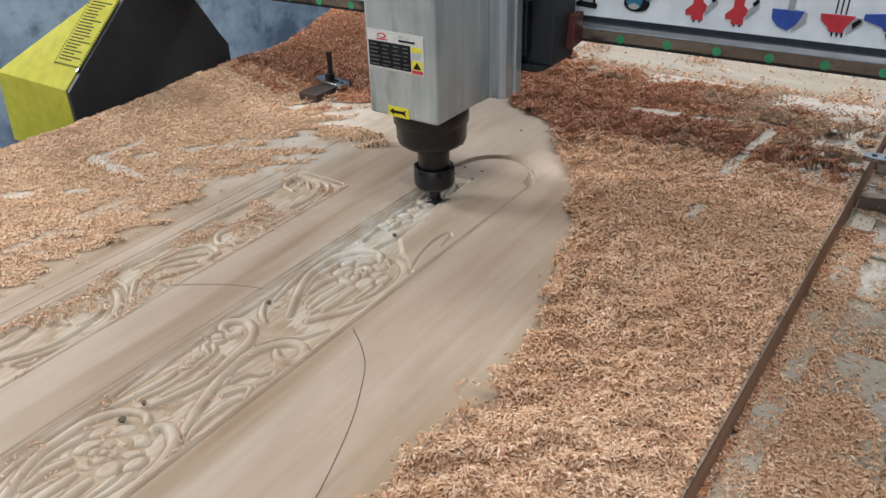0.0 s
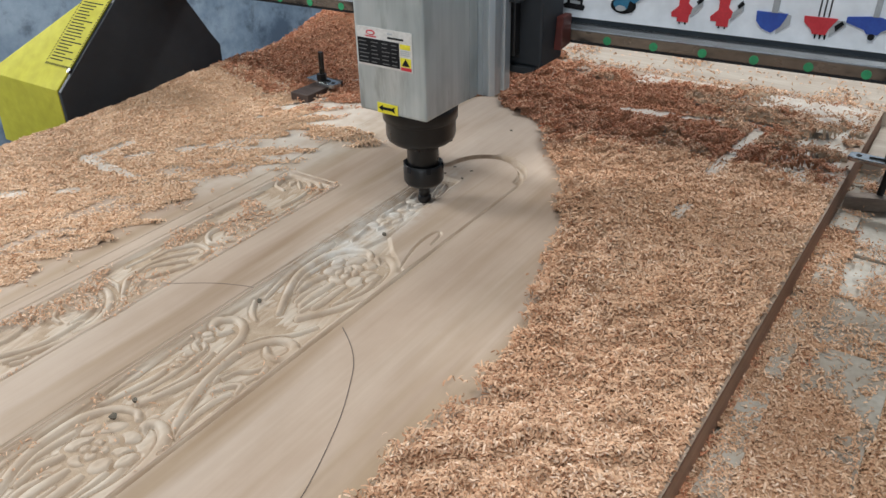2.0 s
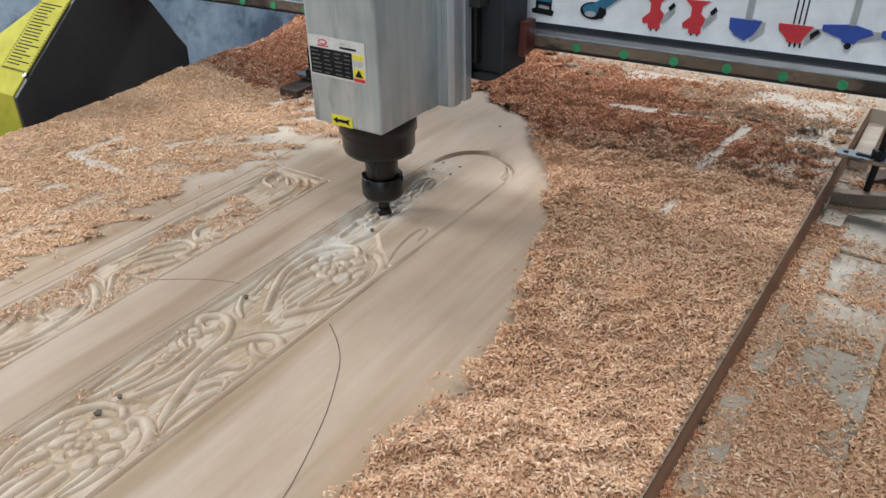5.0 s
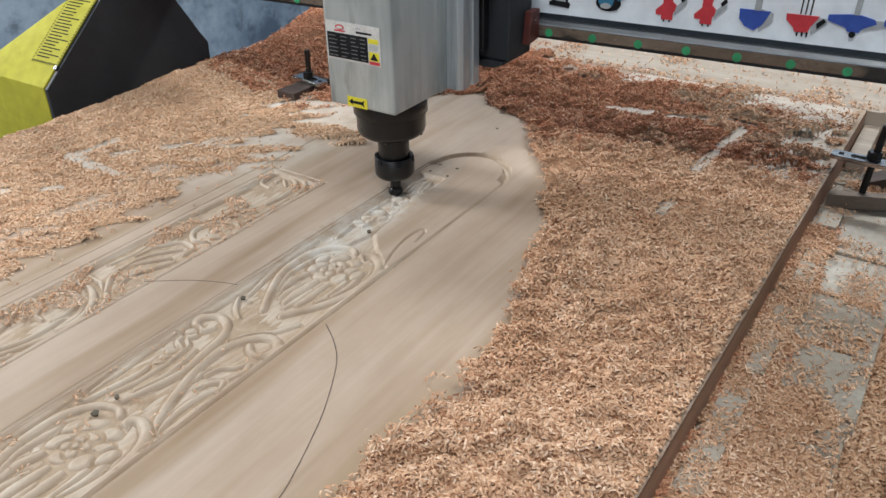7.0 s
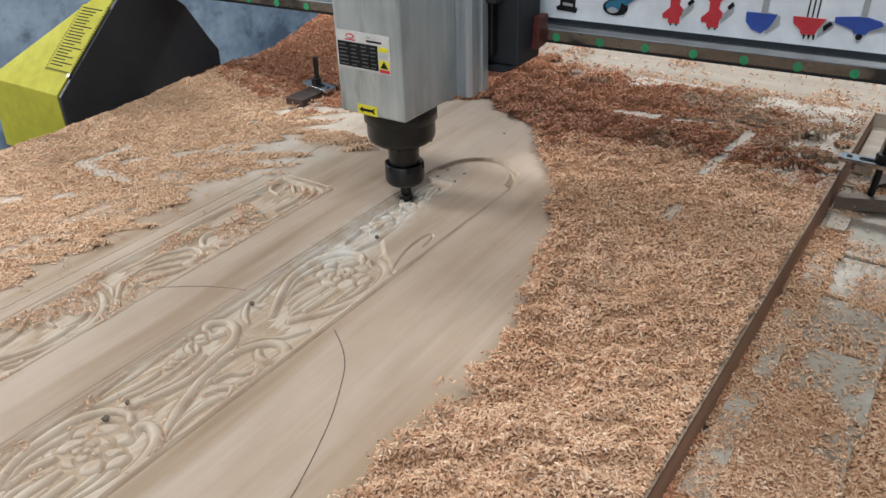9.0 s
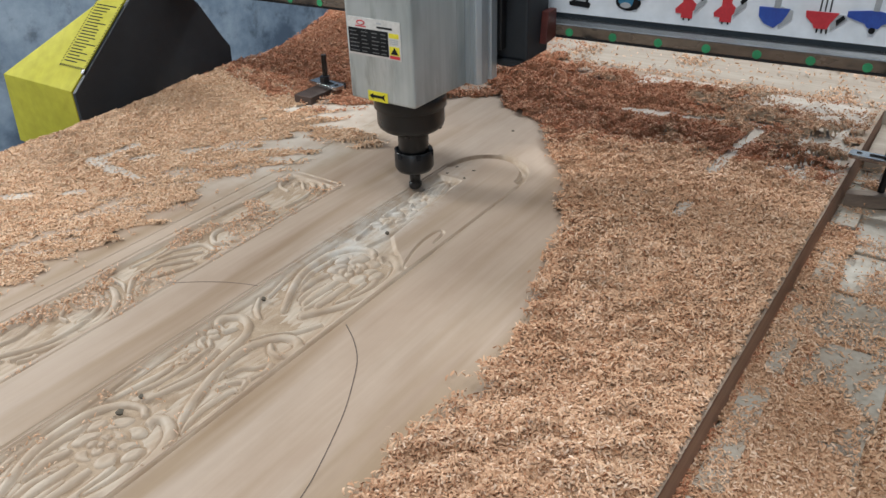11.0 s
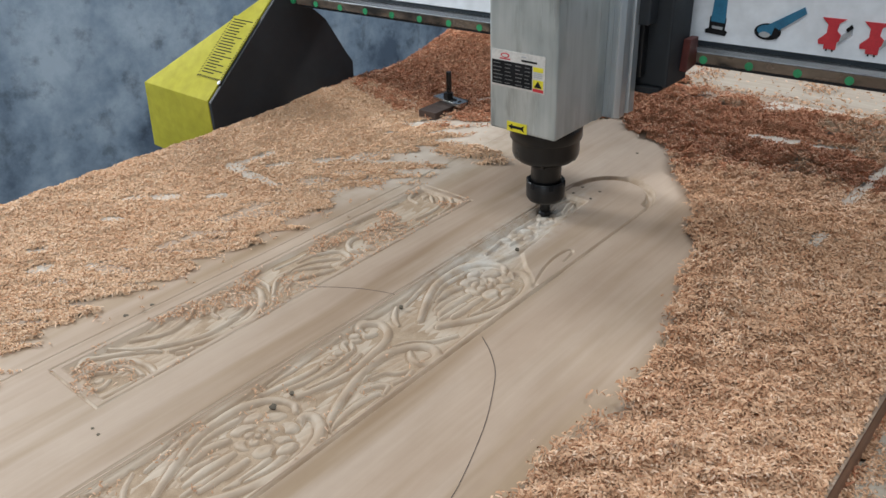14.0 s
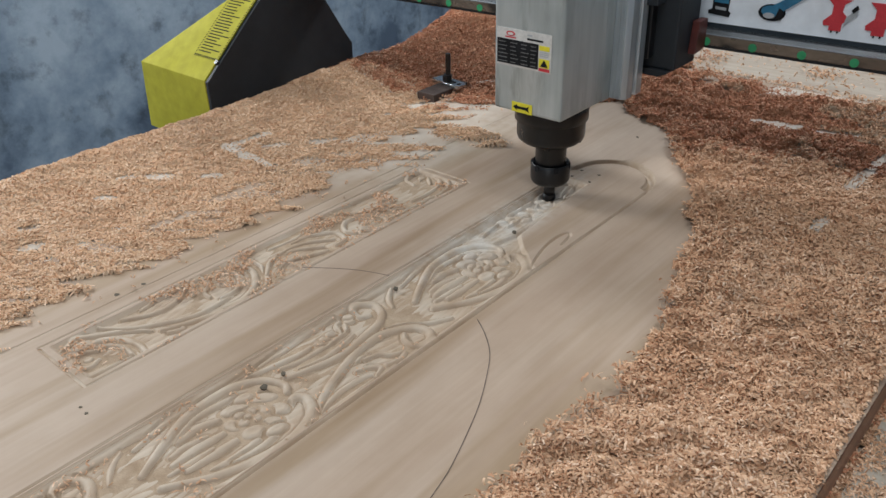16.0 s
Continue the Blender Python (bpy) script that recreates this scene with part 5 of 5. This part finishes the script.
def board_dust():
    """A film of white dust on the board under the thinned shavings."""
    X, Y = np.arange(-0.56, -0.118, 0.006), np.arange(0.90, 1.560, 0.006)
    gx, gy = np.meshgrid(X, Y)
    gz = TOP + 0.0009 + 0.0008 * (N2(gx, gy, 0.02) - 0.5)
    faces = grid_faces(len(X), len(Y))
    keep = (gx - right_edge(gy) > 0.03).ravel()
    ob = mesh_object("dust_layer", arrays_mesh("dust_layer", np.stack([gx, gy, gz], -1).reshape(-1, 3), faces[keep[faces].all(1)], True), DUST)
    tagged(ob, "white dust film showing where shavings are wiped away", "dust", kind="stuff")


board_dust()


def cover_bed(x, y):
    near = (0.74 + 0.3 * step(0.3, 0.6, N1(x, y, 0.04))) * step(0.92, 0.60, y + 0.35 * (N2(x, y, 0.05) - 0.5) + 0.3 * (N3(x, y, 0.015) - 0.5) + 2.2 * np.clip(x + 0.01, 0, 1))
    channel = 0.9 * step(-0.035, -0.055, x + 0.02 * N3(x, y, 0.03)) * (1 - 0.85 * step(0.50, 0.64, N2(x, y, 0.03)))
    joint = abs(((y + 0.7665) / 0.1235 + 0.5) % 1 - 0.5) * 0.1235
    thin = 0.10 + 0.45 * step(0.52, 0.78, N1(x, y, 0.05)) + 0.5 * step(0.006, 0.002, joint)
    d = np.maximum(np.maximum(near, channel * step(1.15, 1.10, y)), thin)
    d = d * step(0.004, -0.006, x - 0.030 - 0.024 * (y - 0.55) + 0.02 * N2(x, y, 0.03))
    return np.clip(d, 0, 1) * np.where((y > 1.14) & (y < 1.29), 0.15, 1)


shavings("wood_shavings", "thin tan shavings scattered over the table's strips", (-0.114, 0.060), (0.1, 1.60), 24000, cover_bed, lambda x, y: BED_Z + 0.0020 + 0.0046 * step(-0.05, -0.072, x) + 0.002 * N2(x, y, 0.02), 0.0068, 0.0018, seed=23, mats=(CHIPS, BED))
shavings("wood_shavings", "tan shavings strewn over the narrow worn strips", (-0.106, -0.060), (0.1, 1.21), 4200, lambda x, y: 0.08 + 0.9 * step(0.42, 0.60, N2(x, y, 0.03) + 0.25 * step(0.62, 0.40, y)), lambda x, y: BED_Z + 0.0115 + 0 * x, 0.0064, 0.0015, bed=False, seed=29, tilt=0.2, loose=0.3)
shavings("wood_shavings", "tan shavings filling the gutter beside the table", (0.020, 0.078), (0.0, 2.0), 18000, lambda x, y: 0.95 + 0 * x, lambda x, y: 0.8185 + 0.007 * N1(x, y, 0.04), 0.0085, 0.0023, seed=24)
shavings("wood_shavings", "sparse shavings and dust on the end planks", (-1.30, 0.046), (1.565, 2.0), 16000, lambda x, y: np.where(x > -0.05, 0.85, 0.04 + 0.35 * step(0.55, 0.75, N1(x, y, 0.08)) + 0.5 * step(1.60, 1.57, y)), lambda x, y: 0.8990 - 0.0525 * (x > -0.048) + 0.003 * N2(x, y, 0.02), 0.009, 0.003, bed=False, seed=25)
# Floor shavings take darker colours that hold the shadow beside the machine.
shavings("wood_shavings", "reddish shavings fallen on the concrete floor, coloured darker for the shadow there", (0.05, 0.75), (0.6, 2.1), 26000, lambda x, y: 0.30 + 0.7 * step(0.35, 0.55, N1(x, y, 0.10)), lambda x, y: FLOOR + 0.006 + 0.012 * N1(x, y, 0.09), 0.014, 0.0045, seed=26, mats=(MID_CHIPS, SHADED_BED))


shavings("wood_shavings", "tan shavings on the side beam behind the guard", (0.076, 0.114), (1.24, 2.0), 9000, lambda x, y: 0.95 + 0 * x, lambda x, y: 0.838 + 0.006 * N1(x, y, 0.04), seed=28)


# The board's shade on the table, put in as darker, redder shavings.
shavings("wood_shavings", "shavings packed along the foot of the board, reddened for its shade", (-0.1165, -0.050), (0.1, 1.16), 7000, lambda x, y: step(-0.055, -0.085, x + 0.03 * (N2(x, y, 0.03) - 0.5)) * step(0.25, 0.5, N1(x, y, 0.03)), lambda x, y: BED_Z + 0.0045 + 0.006 * step(-0.095, -0.115, x), 0.0064, 0.0017, bed=False, seed=44, mats=SHADED_MIX)


def cover_carved(x, y):
    a = step(0.42, 0.60, N2(x, y, 0.03)) * step(-0.885, -0.875, x) * step(-0.765, -0.775, x) * step(0.125, 0.14, y) * step(0.80, 0.77, y) * (1 - 0.6 * step(-0.83, -0.79, x))
    b = 0.30 * step(0.45, 0.65, N3(x, y, 0.025)) * step(-0.668, -0.658, x) * step(-0.528, -0.538, x) * step(0.46, 0.30, y) * (0.35 + 0.65 * step(0.035, 0.055, abs(x + 0.597)))
    return np.maximum(a, b)


shavings("wood_shavings", "loose tan shavings lying in the carved grooves", (-0.89, -0.525), (0.0, 0.80), 13000, cover_carved, lambda x, y: TOP - 0.0014 + 0 * x, 0.0056, 0.0016, bed=False, seed=27)


def rail_chips():
    rng = np.random.RandomState(5)
    n = 420
    x, y = rng.normal(0.055, 0.015, n), rng.uniform(1.072, 1.090, n)
    z = 1.1325 + rng.rand(n) * 0.009 * np.exp(-((x - 0.055) / 0.02) ** 2)
    keep = x < 0.095
    v, f = strips(keep.sum(), x[keep], y[keep], z[keep], 0.006, 0.002, rng)
    mesh_object("rail_shavings", arrays_mesh("rail_shavings", v, f), CHIPS, gantry, "tan shavings caught on the rail")["kind"] = "stuff"


rail_chips()


# ---- movement: the gantry along y, the carriage along x on it, the spindle up and down ----
TRAVEL = [
    (0.0, 0.0, 0.0, 0.0), (0.5, -0.018, 0.053, -0.001), (1.0, -0.018, 0.050, -0.002), (1.5, 0.001, -0.002, 0.001), (2.0, 0.001, -0.002, 0.006),
    (2.5, 0.001, -0.027, 0.0), (3.0, 0.001, -0.042, 0.011), (3.5, 0.003, -0.043, 0.0), (4.0, 0.004, -0.080, 0.004), (6.5, -0.027, -0.011, -0.001),
    (7.0, -0.028, 0.002, 0.005), (7.5, -0.027, 0.001, 0.003), (8.0, -0.016, 0.020, 0.0), (8.5, -0.021, -0.002, 0.001), (9.0, -0.026, 0.006, 0.002),
    (9.5, -0.029, 0.001, 0.010), (11.8, -0.035, 0.023, 0.012), (12.0, -0.021, 0.014, 0.012), (12.5, -0.020, 0.010, 0.002), (13.0, -0.021, 0.012, 0.0),
    (13.5, -0.025, 0.013, 0.009), (14.0, -0.023, 0.006, 0.0), (14.5, -0.023, 0.005, 0.0), (15.0, -0.022, 0.008, 0.012), (15.5, -0.014, 0.011, 0.0), (16.0, -0.013, 0.008, 0.002),
]


def motions():
    def base(ob):
        return Vector(ob.location)
    g, c, s = base(gantry), base(carriage), base(spindle)
    walk(gantry, [(t, pose(g.x, g.y + y, g.z)) for t, x, y, z in TRAVEL])
    walk(carriage, [(t, pose(c.x + x, c.y + y, c.z)) for t, x, y, z in TRAVEL])
    walk(spindle, [(t, pose(s.x + x - 0.002, s.y + y - 0.002, s.z + z - 0.003)) for t, x, y, z in TRAVEL])


motions()
